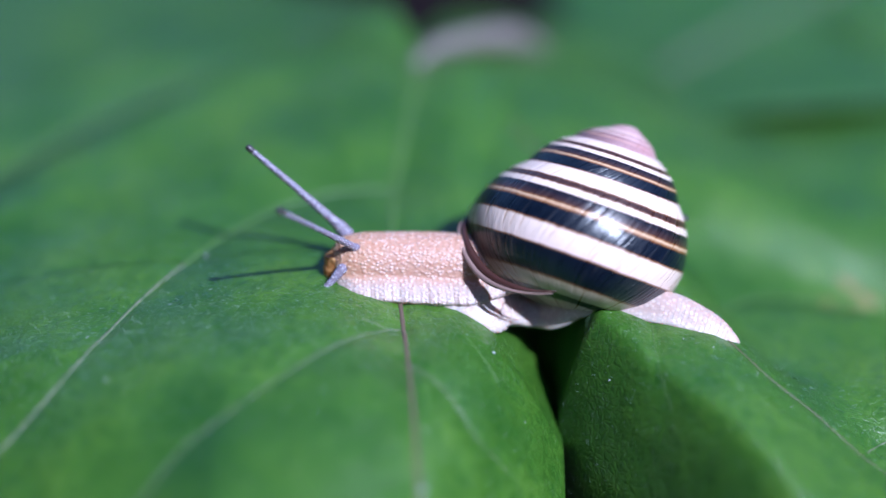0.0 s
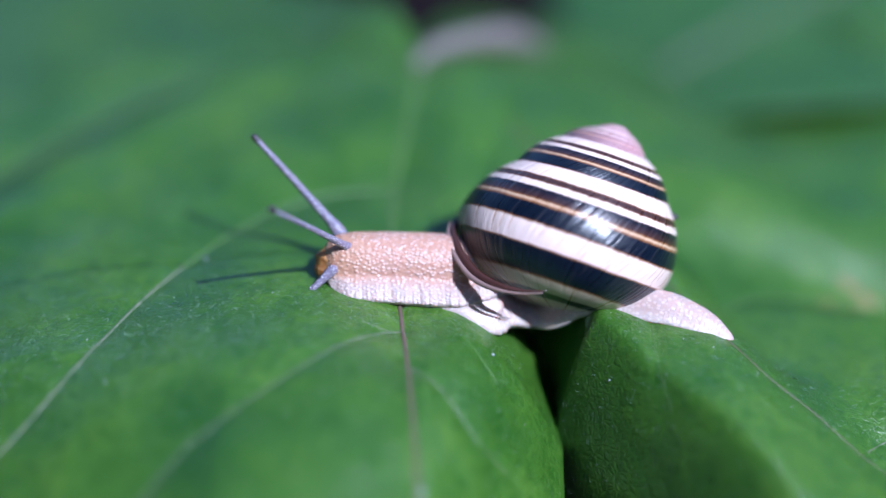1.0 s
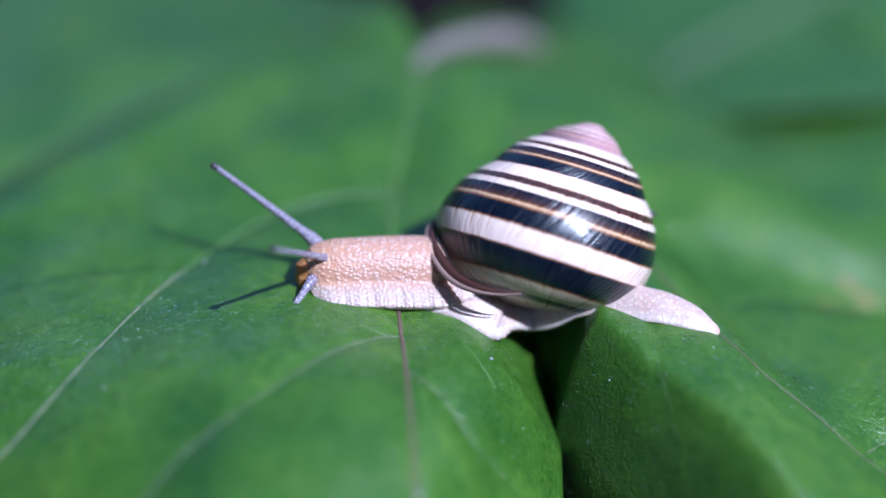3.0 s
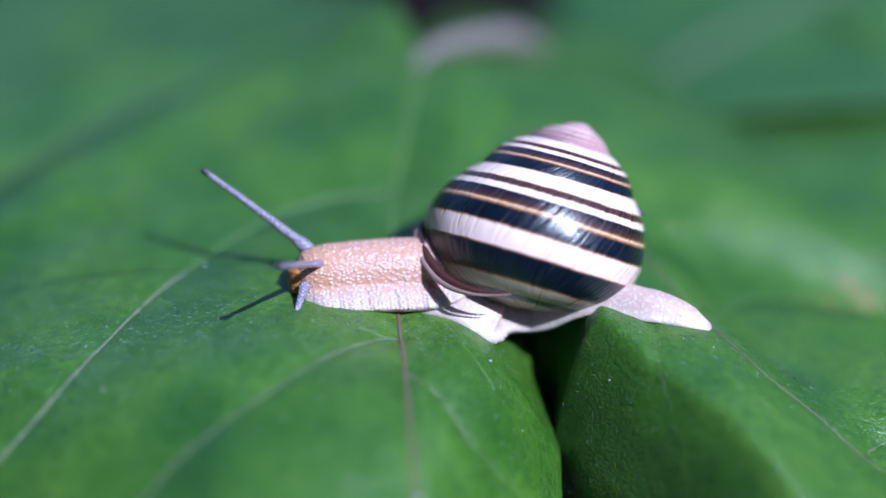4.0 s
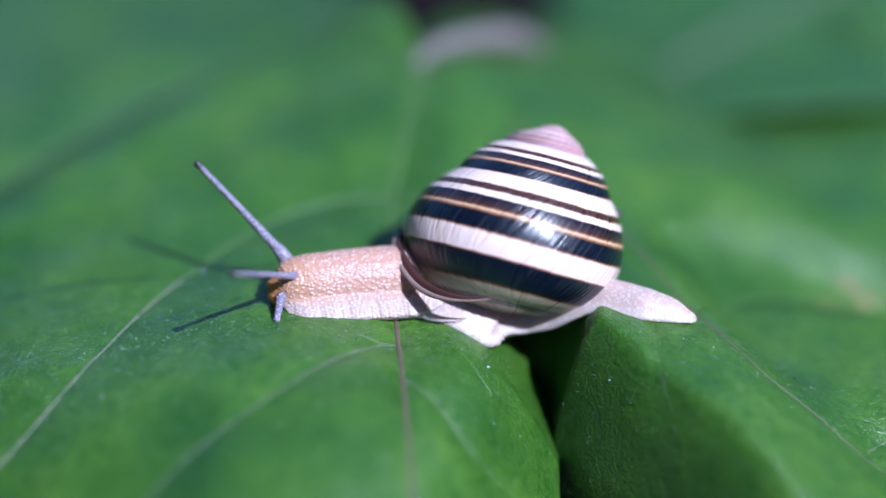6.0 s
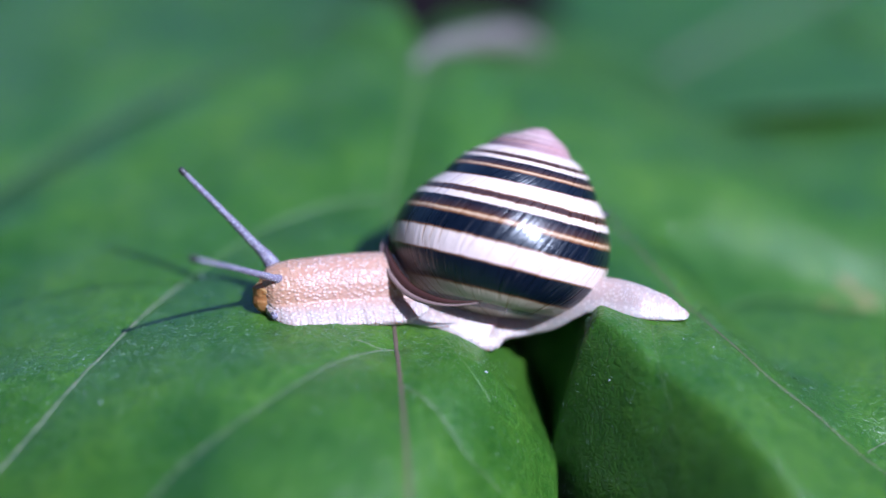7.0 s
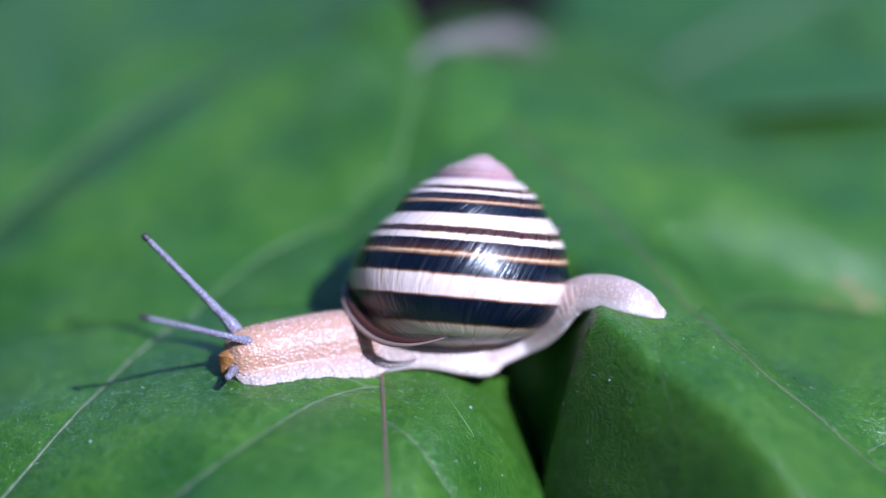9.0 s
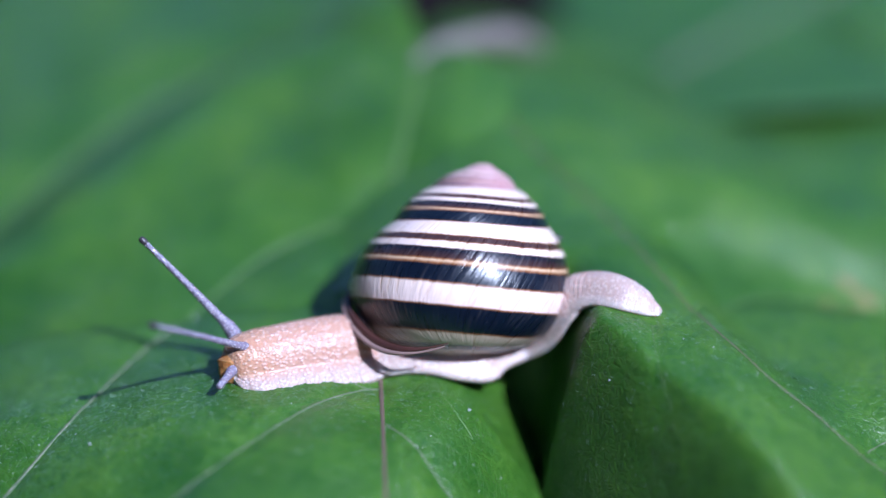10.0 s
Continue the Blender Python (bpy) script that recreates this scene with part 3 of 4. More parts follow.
def shell_mesh():
    """The spiral shell, apex at the top: strips between the seams, then the whole last whorl."""
    turns = np.concatenate((np.linspace(0.0, 0.12, 24)[:-1], np.linspace(0.12, 3.4, 270)))
    w = np.linspace(0, 1, 44)
    prof = np.array(WHORL, float)
    s = np.concatenate(([0], np.cumsum(np.linalg.norm(np.diff(prof, axis=0), axis=1))))
    s /= s[-1]
    pr, pz = np.interp(w, s, prof[:, 0]), np.interp(w, s, prof[:, 1])
    for _ in range(2):
        pr[1:-1] = (pr[:-2] + 2 * pr[1:-1] + pr[2:]) / 4
        pz[1:-1] = (pz[:-2] + 2 * pz[1:-1] + pz[2:]) / 4
    pts, uv = [], []
    for u0 in turns:
        u = u0 + (-0.19 + 0.39 * w ** 1.1) * math.exp(-(u0 / 0.28) ** 2)
        zs, rs = eased(u, SUTURE_Z, 0.12), eased(u, SUTURE_R, 0.12)
        a = np.radians(SHELL_TURN + 360 * u)
        grown = 1 - 0.24 * smooth(0.45, 1.15, u)
        r_full = rs + (pr - 142) * grown
        z_full = zs + (pz - 102) * grown
        z1, r1 = eased(u - 1, SUTURE_Z, 0.12), eased(u - 1, SUTURE_R, 0.12)
        bulge = np.sin(w * math.pi) * 0.10 * (r1 - rs)
        r_strip = rs + (r1 - rs) * (w ** 0.86) + bulge
        z_strip = zs + (z1 - zs) * w ** 1.12
        k = smooth(0.86, 0.97, u)
        r, z = r_full * (1 - k) + r_strip * k, z_full * (1 - k) + z_strip * k
        flare = 1 + 0.025 * math.exp(-u0 / 0.012)
        pts.append(np.stack((r * flare * np.cos(a), r * flare * np.sin(a), -z), -1))
        band_full = np.maximum.accumulate((pz - 102) / 230.0)
        uv.append(np.stack((np.full(w.shape, u0 / 4), np.where(k > 0.5, 0.44 * w ** 1.12, band_full)), -1))
    pts = np.array(pts) * UNIT * 1.114
    return grid_mesh("shell", pts, uv=np.array(uv)), pts


LIP = [(768, 394, 10.4), (763, 412, 9.0), (768, 436, 7.2), (780, 461, 6.0), (800, 487, 4.8), (825, 504, 3.4), (855, 514, 2.2), (888, 519, 1.8), (916, 519, 1.6), (930, 518, 1.7)]     # across, down and beyond the focal plane
BODY_DEEP, SHELL_DEEP = 6.0, 11.3
GRAIN = {"neck": (0.00046, 0.00019), "foot": (0.0006, 0.00012), "tail": (0.0008, 0.00002)}


def turned(name, points, material, parent, ring=60, deep=1.0, label="", grain="tail", steps=60, ripple=0.0):
    """A body piece from (x, z, half height) in focal-plane units round its own middle; deep: width over height."""
    p = np.array(points, float)
    s = np.concatenate(([0], np.cumsum(np.linalg.norm(np.diff(p[:, :2], axis=0), axis=1))))
    k = np.linspace(0, s[-1], steps)
    q = np.stack([eased(k, list(zip(s, p[:, i])), s[-1] / 30) for i in range(3)], -1) * UNIT
    q[:, 2] *= 1 + ripple * np.sin(k * 2 * math.pi / 17) * (0.7 + 0.3 * np.sin(k * 0.11))
    return part(name, tube_mesh(name, q[:, :2], q[:, 2], ring, deep, grains=GRAIN[grain]), material, parent, label)


SECTION = [(0, 52), (-18, 49), (-36, 38), (-48, 20), (-52, 0), (-50, -16), (-46, -29), (-51, -37), (-59, -49), (-65, -62), (-68, -72), (-60, -77), (-30, -79), (0, -79)]
ALONG = [(-44, 0.05, 0.3), (-41, 0.3, 0.3), (-36, 0.56, 0.4), (-25, 0.8, 0.6), (-8, 0.93, 0.85), (18, 1.0, 1.0), (60, 1.02, 1.0), (150, 1.06, 1.0), (220, 1.04, 1.0), (270, 1.0, 0.8), (310, 0.9, 0.5)]


def neck_mesh():
    """Head, neck and the front of the foot: round above, a groove, then a thin fringe that spreads on the leaf."""
    sec = np.array(SECTION, float)
    sec = np.vstack((sec, (sec * (-1, 1))[-2:0:-1]))
    closed = np.vstack((sec, sec[:1]))
    s = np.concatenate(([0], np.cumsum(np.linalg.norm(np.diff(closed, axis=0), axis=1))))
    k = np.linspace(0, s[-1], 241)[:-1]
    ring = np.stack([np.interp(k, s, closed[:, i]) for i in range(2)], -1)
    for _ in range(4):
        ring = (np.roll(ring, 1, 0) + 2 * ring + np.roll(ring, -1, 0)) / 4
    out = ring / np.linalg.norm(ring, axis=1)[:, None]
    xs = np.concatenate((np.linspace(-44, -20, 28)[:-1], np.linspace(-20, 310, 210)))
    size = eased(xs, [(a, b) for a, b, _ in ALONG], 3)
    frill = eased(xs, [(a, c) for a, _, c in ALONG], 6)
    low = np.clip((-ring[:, 1] - 29) / 20, 0, 1)[None, :]
    y = ring[None, :, 0] * size[:, None]
    z = ring[None, :, 1] * size[:, None]
    y = y * (1 - low * (1 - frill[:, None]) * 0.5)
    wave = 1 + low * (0.008 * np.sin(xs * 0.37) + 0.02 * np.sin(xs * 0.13 + 1) + 0.006 * np.sin(xs * 0.83))[:, None]
    y, z = y * wave, z + low * 6 * np.clip((10 - xs) / 50, 0, 1)[:, None] - 0.0002 * np.clip(xs, 0, None)[:, None] ** 2 + low * 26 * smooth(200, 305, xs)[:, None]
    pts = np.stack((np.repeat(xs[:, None], len(k), 1), y, z), -1) * UNIT
    size_mm, height = 0.0004, 0.00008
    flatp = pts.reshape(-1, 3) / size_mm
    d = np.array([noise.voronoi(Vector(p))[0][0] for p in flatp]).reshape(pts.shape[:2])
    rough = height * (0.6 - np.clip(d, 0, 1) ** 1.6) * (1 - 0.45 * low) * np.minimum(1, size * 1.3)[:, None]
    pts[..., 1] += rough * out[None, :, 0]
    pts[..., 2] += rough * out[None, :, 1]
    uv = np.stack((np.repeat((xs[:, None] + 44) / 354, len(k), 1), np.repeat(low, len(xs), 0)), -1)
    return grid_mesh("neck", pts, closed_v=True, uv=uv)


FOOT_PIECES = 30      # in each of the three stretches of the foot
FOOT_TALL = [(0, 52), (0.3, 62), (0.55, 84), (0.9, 96), (1.1, 90), (1.5, 78), (1.9, 68), (2.1, 66), (2.3, 66), (2.55, 61), (2.8, 47), (2.92, 33), (3.0, 17)]
FOOT_HALF = [(0, 28), (0.3, 44), (0.55, 68), (0.8, 74), (1.0, 66), (1.25, 46), (1.7, 42), (2.0, 44), (2.5, 38), (2.8, 27), (3.0, 10)]     # half its width
FOOT_DEEP = [(0, 8.3, 9.5, 9.3, 8.4, 7.0, 5.4), (2.5, 8.2, 9.8, 9.5, 8.5, 7.0, 5.6), (4.5, 7.9, 10.0, 9.5, 8.6, 7.0, 6.0), (7, 7.8, 10.8, 10.5, 9.0, 7.2, 6.5), (8.6, 8.2, 11.8, 12.0, 9.2, 7.4, 6.6),
             (9, 7.3, 12.2, 12.8, 9.6, 7.4, 6.6), (10, 7.0, 12.2, 12.8, 9.8, 7.5, 6.6)]     # by time, at 0, 0.5, 1, 2, 2.4 and 3 along the foot
FOOT_SHAPE = [(0.0, 0.0), (0.7, 0.0), (0.93, 0.01), (1.0, 0.05), (0.99, 0.12), (0.93, 0.24), (0.87, 0.36), (0.82, 0.5), (0.72, 0.68), (0.54, 0.84), (0.28, 0.96), (0.0, 1.0)]


def foot_piece_mesh(i):
    """A slice of the foot: a thin spreading sole below, a rounded back above."""
    v = (i + 0.5) / FOOT_PIECES
    sec = np.array(FOOT_SHAPE)
    sec = np.vstack((sec, (sec * (-1, 1))[-2:0:-1]))
    closed = np.vstack((sec, sec[:1]))
    s = np.concatenate(([0], np.cumsum(np.linalg.norm(np.diff(closed, axis=0), axis=1))))
    k = np.linspace(0, s[-1], 73)[:-1]
    ring = np.stack([np.interp(k, s, closed[:, j]) for j in range(2)], -1)
    ring = (np.roll(ring, 1, 0) + 2 * ring + np.roll(ring, -1, 0)) / 4
    tip = i == 3 * FOOT_PIECES - 1
    half = 13.0 if i < 2 * FOOT_PIECES else 11.0
    xs = np.linspace(-half, half, 13)
    pts = []
    for x in xs:
        at = v + x / (300.0 if v < 2 else 220.0)
        tall, wide = float(eased(at, FOOT_TALL, 0.06)), float(eased(at, FOOT_HALF, 0.06))
        tuck = 1 - 0.1 * (x / half) ** 6
        if tip and x > 0:
            tuck *= math.sqrt(max(0.02, 1 - (x / half) ** 2))
        z = (ring[:, 1] - 0.45) * tall * tuck + 0.45 * tall
        pts.append(np.stack((np.full(len(k), x), ring[:, 0] * wide * tuck, z), -1))
    pts = np.array([[(xs[0], 0, 0.45 * pts[0][:, 2].max())] * len(k)] + pts + [[(xs[-1], 0, 0.45 * pts[-1][:, 2].max())] * len(k)])
    low = np.repeat(np.clip(1.5 - 4.0 * ring[:, 1], 0, 1)[None], len(pts), 0)
    uv = np.stack((np.full(low.shape, 1.0), low), -1)
    return grid_mesh("foot_slice", pts * UNIT, closed_v=True, uv=uv)


def build_snail():
    snail = tagged(new("snail"), "pinkish snail with a dark-banded cream shell creeping on a leaf", "snail")
    p = {}
    me, pts = shell_mesh()
    p["shell"] = part("shell", me, SHELL, snail, "glossy cream shell with dark brown spiral bands and a pink tip")
    held = placed(1028, 361, SHELL_DEEP, 23.5) @ pose(11 * UNIT, 0, 164 * UNIT)
    line = polyline(LIP, 3.0)
    rim = np.array([held.inverted() @ spot(x + 29, y + 1, d) for x, y, d in line])
    u = np.linspace(0, 1, len(rim))
    swell = np.sin((0.12 + 0.88 * u) * math.pi) * (1 - 0.55 * smooth(0.5, 0.9, u))
    part("lip", tube_mesh("lip", rim, (1.0 + 4.2 * swell) * UNIT, 12), LIP_SHELL, p["shell"], "pale thickened lip of the shell")
    inner = np.array([held.inverted() @ spot(x + 29 + 9, y + 1 - 8 + 4 * k, d + 0.25) for (x, y, d), k in zip(line, u)])
    part("lip_band", tube_mesh("lip_band", inner, (0.8 + 8.5 * swell) * UNIT, 12), LIP_BROWN, p["shell"], "dark brown band behind the lip")
    a, b = held.inverted() @ spot(1184, 383, SHELL_DEEP), held.inverted() @ spot(1197, 385, SHELL_DEEP)
    part("nub", tube_mesh("nub", [tuple(a), tuple(a * 0.4 + b * 0.6), tuple(b)], np.array((9, 7, 4)) * UNIT, 10), EYE_DARK, p["shell"], "small dark crumb stuck on the shell")
    p["neck"] = part("neck", neck_mesh(), NECK_SKIN, snail, "granular tan and pink neck with a pale foot fringe")
    p["face"] = turned("face", [(-6, -12, 24), (0, 0, 31), (6, 14, 22)], HEAD_SKIN, snail, deep=0.9, grain="foot", label="orange-brown rounded face")
    for i in range(3 * FOOT_PIECES):
        name = ("foot_fringe", "belly", "tail")[i // FOOT_PIECES]
        p["foot%d" % i] = part(name, foot_piece_mesh(i), FOOT_SKIN, snail)
    for key, length, thick in (("far_tentacle", 220, 7.5), ("near_tentacle", 240, 6.0)):
        h = part("tentacle", tube_mesh(key, [(-18 * UNIT, -4 * UNIT), (0, 0), (20 * UNIT, 0), (length * 0.5 * UNIT, 1 * UNIT), (length * UNIT, 0)],
                                       np.array([thick * 1.9, thick * 1.6, thick * 1.15, thick * 0.85, thick * 0.66]) * UNIT, 16), HORN_SKIN, snail, "grey granular eye tentacle")
        part("eye", tube_mesh(key + "_eye", [((length - 4) * UNIT, 0), ((length + 3) * UNIT, 0)], [6.3 * UNIT, 6.3 * UNIT], 14), EYE_DARK, h)
        p[key] = h
    p["feeler"] = part("feeler", tube_mesh("feeler", [(0, 0), (30 * UNIT, 0), (52 * UNIT, 0)], np.array([10, 6.5, 6.5]) * UNIT, 14), HORN_SKIN, snail, "short grey lower feeler")
    return snail, p


snail, body = build_snail()

# ---- how things move ----
SINK = [(0, 0), (0.5, .025), (1, .033), (1.5, .05), (2, .065), (2.5, .08), (4, .13), (4.5, .15), (5, .172), (5.5, .195), (7, .31), (7.5, .345), (8, .42), (8.5, .57), (8.6, .62), (8.7, .86), (8.8, .91), (9, .95), (9.5, .99), (10, 1)]
SHELL_PATH = [(0, 1041, 362, 8.0), (1, 1022, 361, 7.5), (2.5, 993, 360, 6.5), (4.5, 952, 360, 4.8), (5.5, 933, 364, 4.0), (7, 899, 372, 2.4), (8, 872, 381, 0.5),
              (8.5, 853, 391, -0.8), (9, 817, 424, -6.6), (9.5, 816, 436, -6.4), (10, 818, 439, -6.2)]
NECK_PATH = [(0, 625, 411, -1), (0.5, 619, 411, -0.5), (1, 611, 410, 0), (1.5, 605, 415, -1), (2, 594, 415, -1.5), (2.5, 583, 419, -2.2), (4, 557, 433, -5.6), (4.5, 550, 439, -6.5), (5, 541, 444, -7), (5.5, 530, 448, -7.3), (7, 493, 462, -6.5), (7.5, 478, 468, -6.5), (8, 464, 480, -6.4), (8.5, 447, 505, -7.9), (9, 427, 579, -11), (9.5, 426, 587, -11), (10, 426, 587, -11)]
# the lower edge of the foot: from under the neck to the flap over the fold, on to the far side of the fold, and to the tip of the tail
FOOT_FRONT = [(0, [(672, 534), (720, 540), (760, 541), (795, 552), (825, 567), (848, 583), (868, 590)]),
              (2.5, [(640, 540), (700, 550), (745, 550), (785, 556), (812, 567), (840, 587), (868, 599)]),
              (4.5, [(600, 548), (700, 557), (750, 559), (790, 568), (815, 581), (838, 600), (862, 611)]),
              (7, [(560, 573), (660, 576), (705, 573), (745, 575), (785, 586), (822, 607), (858, 621)]),
              (8.6, [(520, 617), (630, 621), (690, 614), (740, 614), (782, 624), (820, 638), (858, 643)]),
              (9, [(500, 682), (620, 674), (675, 661), (725, 651), (770, 653), (815, 663), (858, 667)]),
              (10, [(500, 697), (620, 684), (670, 670), (712, 660), (758, 659), (812, 673), (860, 676)])]
FOOT_MIDDLE = [(0, [(868, 590), (882, 581), (905, 575), (985, 582), (1010, 572), (1032, 560), (1060, 556)]),
               (2.5, [(868, 599), (884, 591), (905, 583), (975, 582), (1002, 572), (1026, 560), (1055, 557)]),
               (4.5, [(862, 611), (877, 603), (895, 592), (958, 586), (990, 577), (1015, 565), (1045, 558)]),
               (7, [(858, 621), (873, 612), (890, 601), (960, 587), (993, 578), (1020, 562), (1045, 553)]),
               (8.6, [(858, 643), (876, 632), (898, 618), (978, 590), (1008, 566), (1028, 552), (1050, 549)]),
               (9, [(858, 667), (876, 655), (898, 642), (972, 610), (1002, 582), (1022, 558), (1045, 549)]),
               (10, [(860, 676), (878, 664), (898, 650), (966, 621), (992, 597), (1012, 566), (1035, 545)])]
FOOT_TAIL = [(0, [(1060, 556), (1100, 562), (1140, 570), (1190, 578), (1275, 606), (1300, 617)]),
             (2.5, [(1055, 557), (1100, 563), (1140, 570), (1180, 575), (1250, 593), (1272, 599)]),
             (4.5, [(1045, 558), (1090, 562), (1130, 569), (1165, 572), (1225, 581), (1244, 583)]),
             (7, [(1045, 553), (1075, 554), (1105, 560), (1135, 566), (1190, 568), (1212, 566)]),
             (8.6, [(1050, 549), (1075, 550), (1100, 552), (1125, 557), (1170, 562), (1184, 560)]),
             (9, [(1045, 549), (1068, 548), (1092, 552), (1115, 558), (1160, 566), (1172, 562)]),
             (10, [(1035, 545), (1060, 542), (1082, 546), (1105, 552), (1150, 561), (1164, 558)])]
FAR_TENTACLE = [(0, 602, 401, 438, 260), (0.5, 599, 401, 447, 239), (1, 593, 401, 445, 237), (1.5, 586, 404, 437, 234), (2, 573, 407, 410, 251), (2.5, 560, 414, 389, 274), (4, 533, 430, 352, 296), (4.5, 525, 434, 358, 286),
                (5, 518, 439, 354, 285), (5.5, 507, 442, 349, 279), (7, 472, 454, 311, 291), (7.5, 456, 460, 294, 303), (8, 444, 474, 285, 315), (8.5, 426, 499, 268, 345), (9, 407, 571, 251, 413), (10, 404, 577, 250, 423)]
NEAR_TENTACLE = [(0, 632, 440, 500, 376), (1, 615, 437, 485, 373), (2, 595, 447, 480, 405), (2.5, 583, 452, 482, 424), (4.5, 560, 473, 495, 482), (5.5, 535, 486, 447, 494), (7, 495, 495, 350, 460), (8, 470, 515, 310, 482), (8.5, 455, 540, 290, 510),
                 (9, 437, 604, 264, 564), (9.5, 434, 610, 266, 570), (10, 432, 614, 279, 578)]
HEAD_DEEP = [(0, 8.7), (2.5, 8.2), (4.5, 7.7), (7.5, 7.2), (8.5, 7.4), (9, 7.0), (10, 6.9)]
SHELL_AWAY = [(0, 11.3), (7, 12.0), (8.5, 12.6), (9, 13.4), (10, 13.4)]
FEELER_IN = [(0, 0), (5.7, 0), (6.8, 2.0), (7.5, 3.4), (8.4, 3.4), (9, 0), (10, 0)]     # how far it is drawn in
FEELER = [(0, 605, 476, 570, 518), (1, 588, 478, 547, 518), (2.5, 560, 490, 527, 529), (4.5, 530, 512, 520, 556), (5.5, 507, 520, 494, 567), (7, 480, 545, 486, 560), (8, 458, 570, 464, 580), (8.5, 440, 600, 440, 612), (9, 413, 655, 404, 668), (10, 411, 656, 390, 682)]


def between(table, t):
    """A row of a table at a time, read smoothly."""
    ts = np.array([r[0] for r in table], float)
    out = []
    for i in range(1, len(table[0])):
        v = np.array([r[i] for r in table], float)
        m = np.gradient(v, ts)
        for j in range(1, len(v) - 1):
            if (v[j] - v[j - 1]) * (v[j + 1] - v[j]) <= 0:
                m[j] = 0
        j = int(np.clip(np.searchsorted(ts, t) - 1, 0, len(ts) - 2))
        h = ts[j + 1] - ts[j]
        k = (t - ts[j]) / h
        out.append((2 * k ** 3 - 3 * k * k + 1) * v[j] + (k ** 3 - 2 * k * k + k) * h * m[j] + (3 * k * k - 2 * k ** 3) * v[j + 1] + (k ** 3 - k * k) * h * m[j + 1])
    return out


def foot_rows(i):
    """Where the lower edge of the piece i of the foot lies, and how it slants."""
    leg, u = i // FOOT_PIECES, (i % FOOT_PIECES + 0.5) / FOOT_PIECES
    rows = []
    for rows_at in zip(FOOT_FRONT, FOOT_MIDDLE, FOOT_TAIL):
        when, lines = rows_at[0][0], [polyline(p, 2.0) for _, p in rows_at]
        c = np.vstack([lines[0]] + [l[1:] for l in lines[1:]])
        s = np.concatenate(([0], np.cumsum(np.linalg.norm(np.diff(c, axis=0), axis=1))))
        ends = np.concatenate(([0], s[np.cumsum([len(l) - 1 for l in lines])]))
        at = ends[leg] + u * (ends[leg + 1] - ends[leg])
        x, y = np.interp(at, s, c[:, 0]), np.interp(at, s, c[:, 1])
        span = 16.0
        dx, dy = [np.interp(at + span, s, c[:, j]) - np.interp(at - span, s, c[:, j]) for j in (0, 1)]
        rows.append((when, x, y, math.degrees(math.atan2(dy, dx))))
    return rows


def stretched_pose(x0, y0, x1, y1, deep0, length):
    """A tentacle's pose: its root, and its tip as seen; what is missing in length points to the lens."""
    a = spot(x0, y0, deep0)
    flat = math.hypot(x1 - x0, y1 - y0)
    short = math.sqrt(max(length ** 2 - flat ** 2, 0.0)) * UNIT * 1000
    b = spot(x1, y1, deep0 - short)
    m = (b - a).to_track_quat("X", "Z").to_matrix().to_4x4()
    m.translation = a
    return m


BEND = {"turn": -3.89, "back": 10.87, "lean": -5.88, "front_turn": 2.96, "front": -10.92, "front_lean": 4.15}


def leaf_poses(k):
    """The left half of the blade sinks under the snail: its rear turns about the leaf's base, its front about a line across."""
    hinge, crease = pose(-0.0026, 0.0511, -0.001), pose(-0.012, SEAM * MM, -0.0065)
    back = hinge @ pose(0, 0, 0, 0, 0, BEND["turn"] * k) @ pose(0, 0, 0, BEND["back"] * k) @ pose(0, 0, 0, 0, BEND["lean"] * k) @ hinge.inverted()
    return back, back @ crease @ pose(0, 0, 0, 0, 0, BEND["front_turn"] * k) @ pose(0, 0, 0, BEND["front"] * k) @ pose(0, 0, 0, 0, BEND["front_lean"] * k) @ crease.inverted()


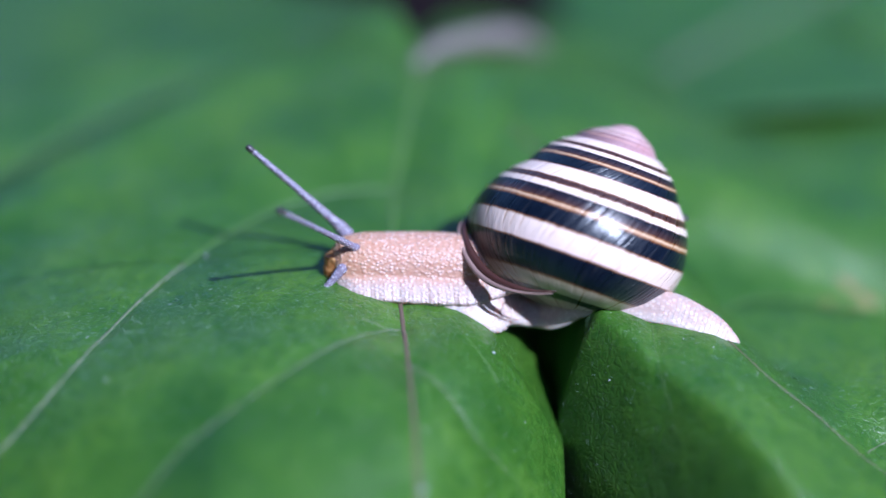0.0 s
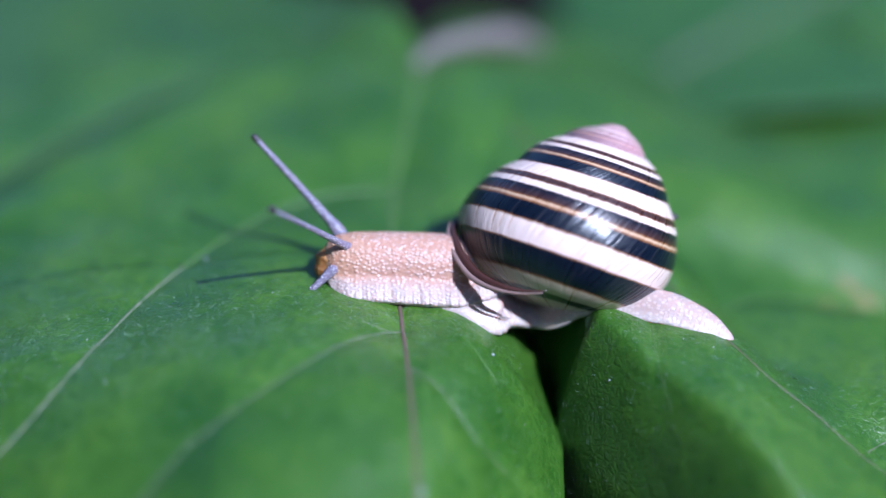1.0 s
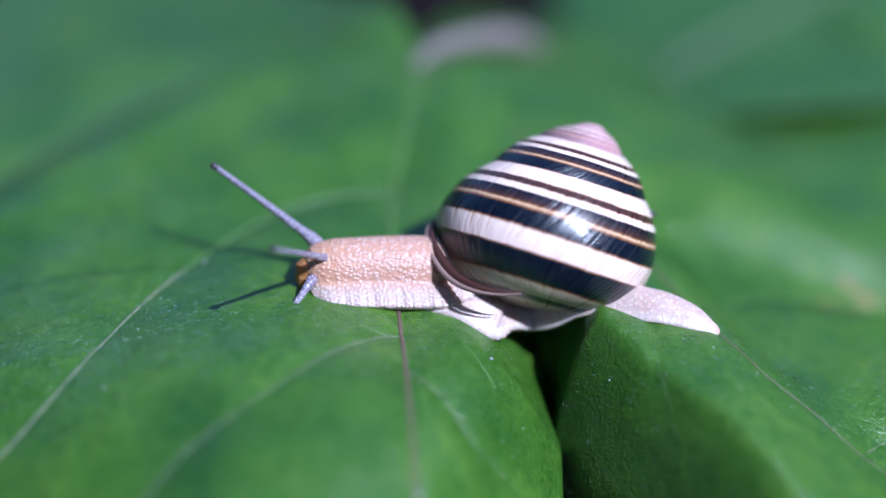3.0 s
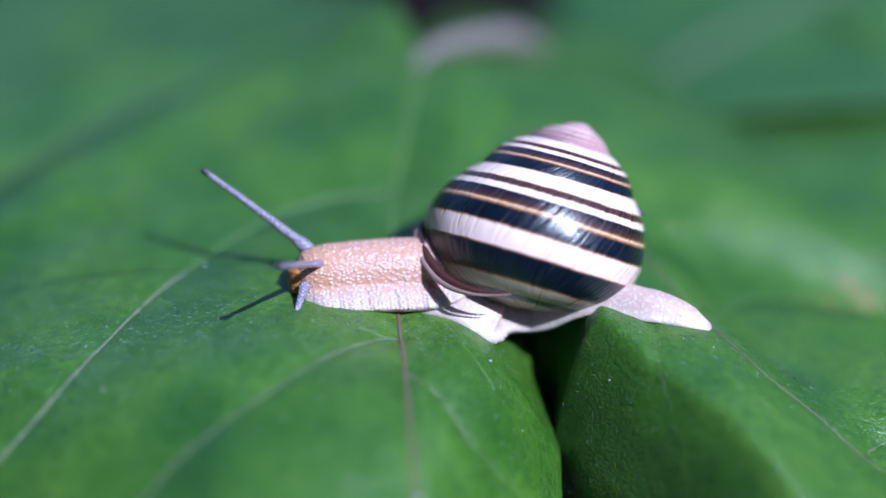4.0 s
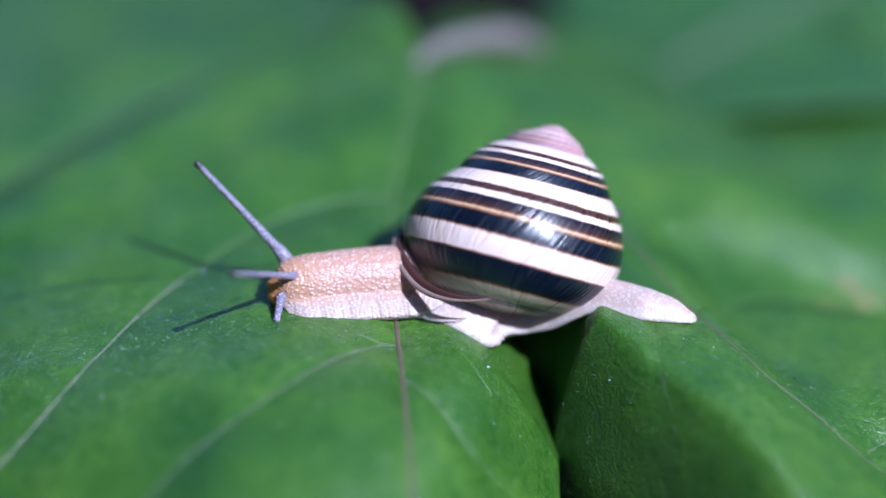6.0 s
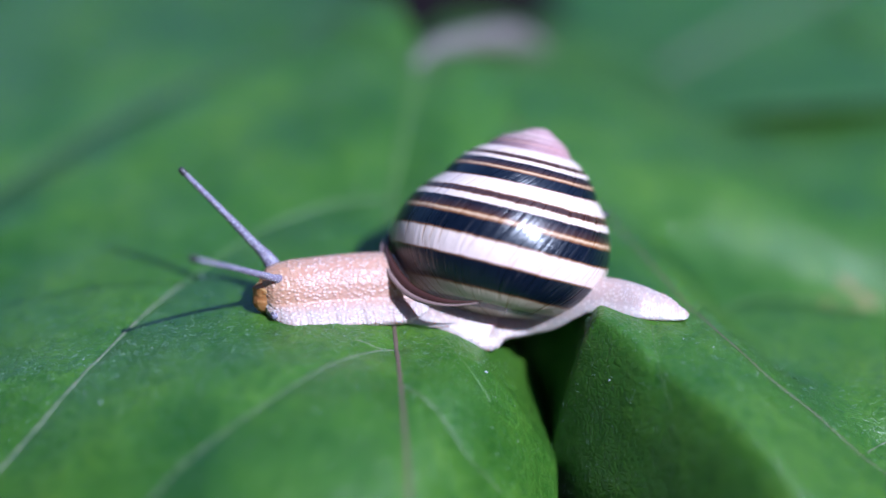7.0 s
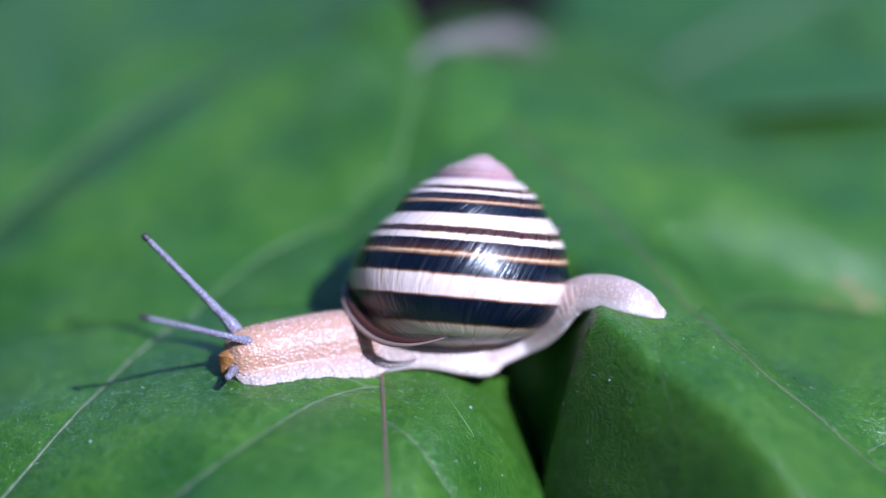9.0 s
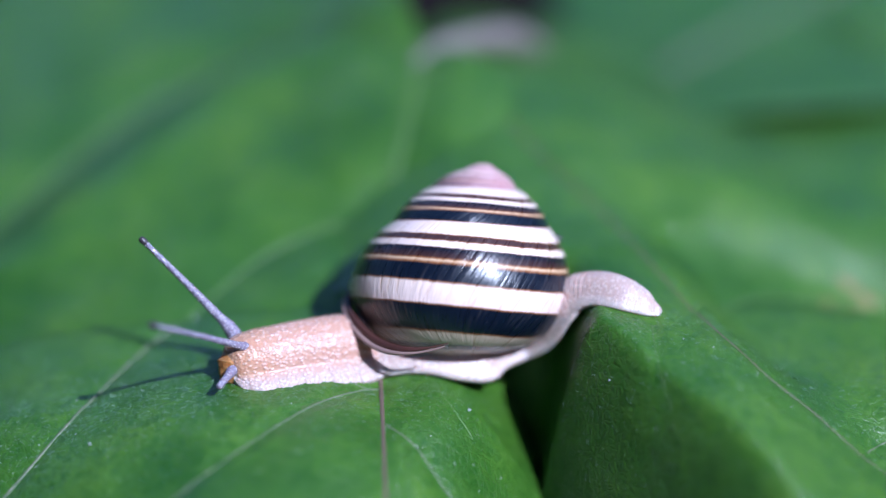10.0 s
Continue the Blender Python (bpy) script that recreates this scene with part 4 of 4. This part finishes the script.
def motions():
    ts = [0, 0.5, 1, 1.5, 2, 2.5, 3, 3.5, 4, 4.5, 5, 5.5, 6, 6.5, 7, 7.5, 8, 8.3, 8.5, 8.7, 8.85, 9, 9.2, 9.5, 10]
    whole, moved = [], {k: [] for k in body}
    backs, fronts = [], []
    feet = [foot_rows(i) for i in range(3 * FOOT_PIECES)]
    for t in ts:
        k = between(SINK, t)[0]
        b, f = leaf_poses(k)
        backs.append((t, b))
        fronts.append((t, f))
        now = {}
        x, y, a = between(SHELL_PATH, t)
        m = placed(x + 6, y, between(SHELL_AWAY, t)[0], a + 16.0)
        now["shell"] = m @ pose(11 * UNIT, 0, 164 * UNIT)
        base = Matrix.Translation(spot(x - 120, y + 190, BODY_DEEP))
        whole.append((t, base))
        x, y, a = between(NECK_PATH, t)
        front = between(HEAD_DEEP, t)[0]
        yaw = math.degrees(math.asin((between(FOOT_DEEP, t)[1] - front) / 14.0))
        n = placed(x, y, front, a) @ pose(0, 0, 0, 0, 0, yaw)
        now["face"] = n @ pose(-27 * UNIT, -0.0003, -56 * UNIT)
        now["neck"] = n @ pose(0, 0, -52 * UNIT)
        ways = between(FOOT_DEEP, t)
        ways.insert(3, ways[2] + 2.4)      # under the shell the body draws in
        spots = []
        for i, table in enumerate(feet):
            deep = float(eased((i + 0.5) / FOOT_PIECES, list(zip((0, 0.5, 1, 1.4, 2, 2.4, 3), ways)), 0.12))
            spots.append((*between(table, t), deep))
        for i, (x, y, a, deep) in enumerate(spots):
            p, q = spots[max(0, i - 1)], spots[min(len(spots) - 1, i + 1)]
            run = math.hypot(q[0] - p[0], q[1] - p[1]) * UNIT / MM
            now["foot%d" % i] = placed(x, y, deep, a) @ pose(0, 0, 0, 0, 0, math.degrees(math.atan2(q[3] - p[3], run)))
        now["far_tentacle"] = stretched_pose(*between(FAR_TENTACLE, t), front + 1.0, 220)
        now["near_tentacle"] = stretched_pose(*between(NEAR_TENTACLE, t), front - 2.0, 240)
        now["feeler"] = stretched_pose(*between(FEELER, t), front - 2.4 + between(FEELER_IN, t)[0], 52)
        for key, m in now.items():
            moved[key].append((t, base.inverted() @ m))
    walk(snail, whole)
    for key, rows in moved.items():
        walk(body[key], rows)
    walk(leaf_back, backs)
    walk(leaf_front, fronts)


motions()
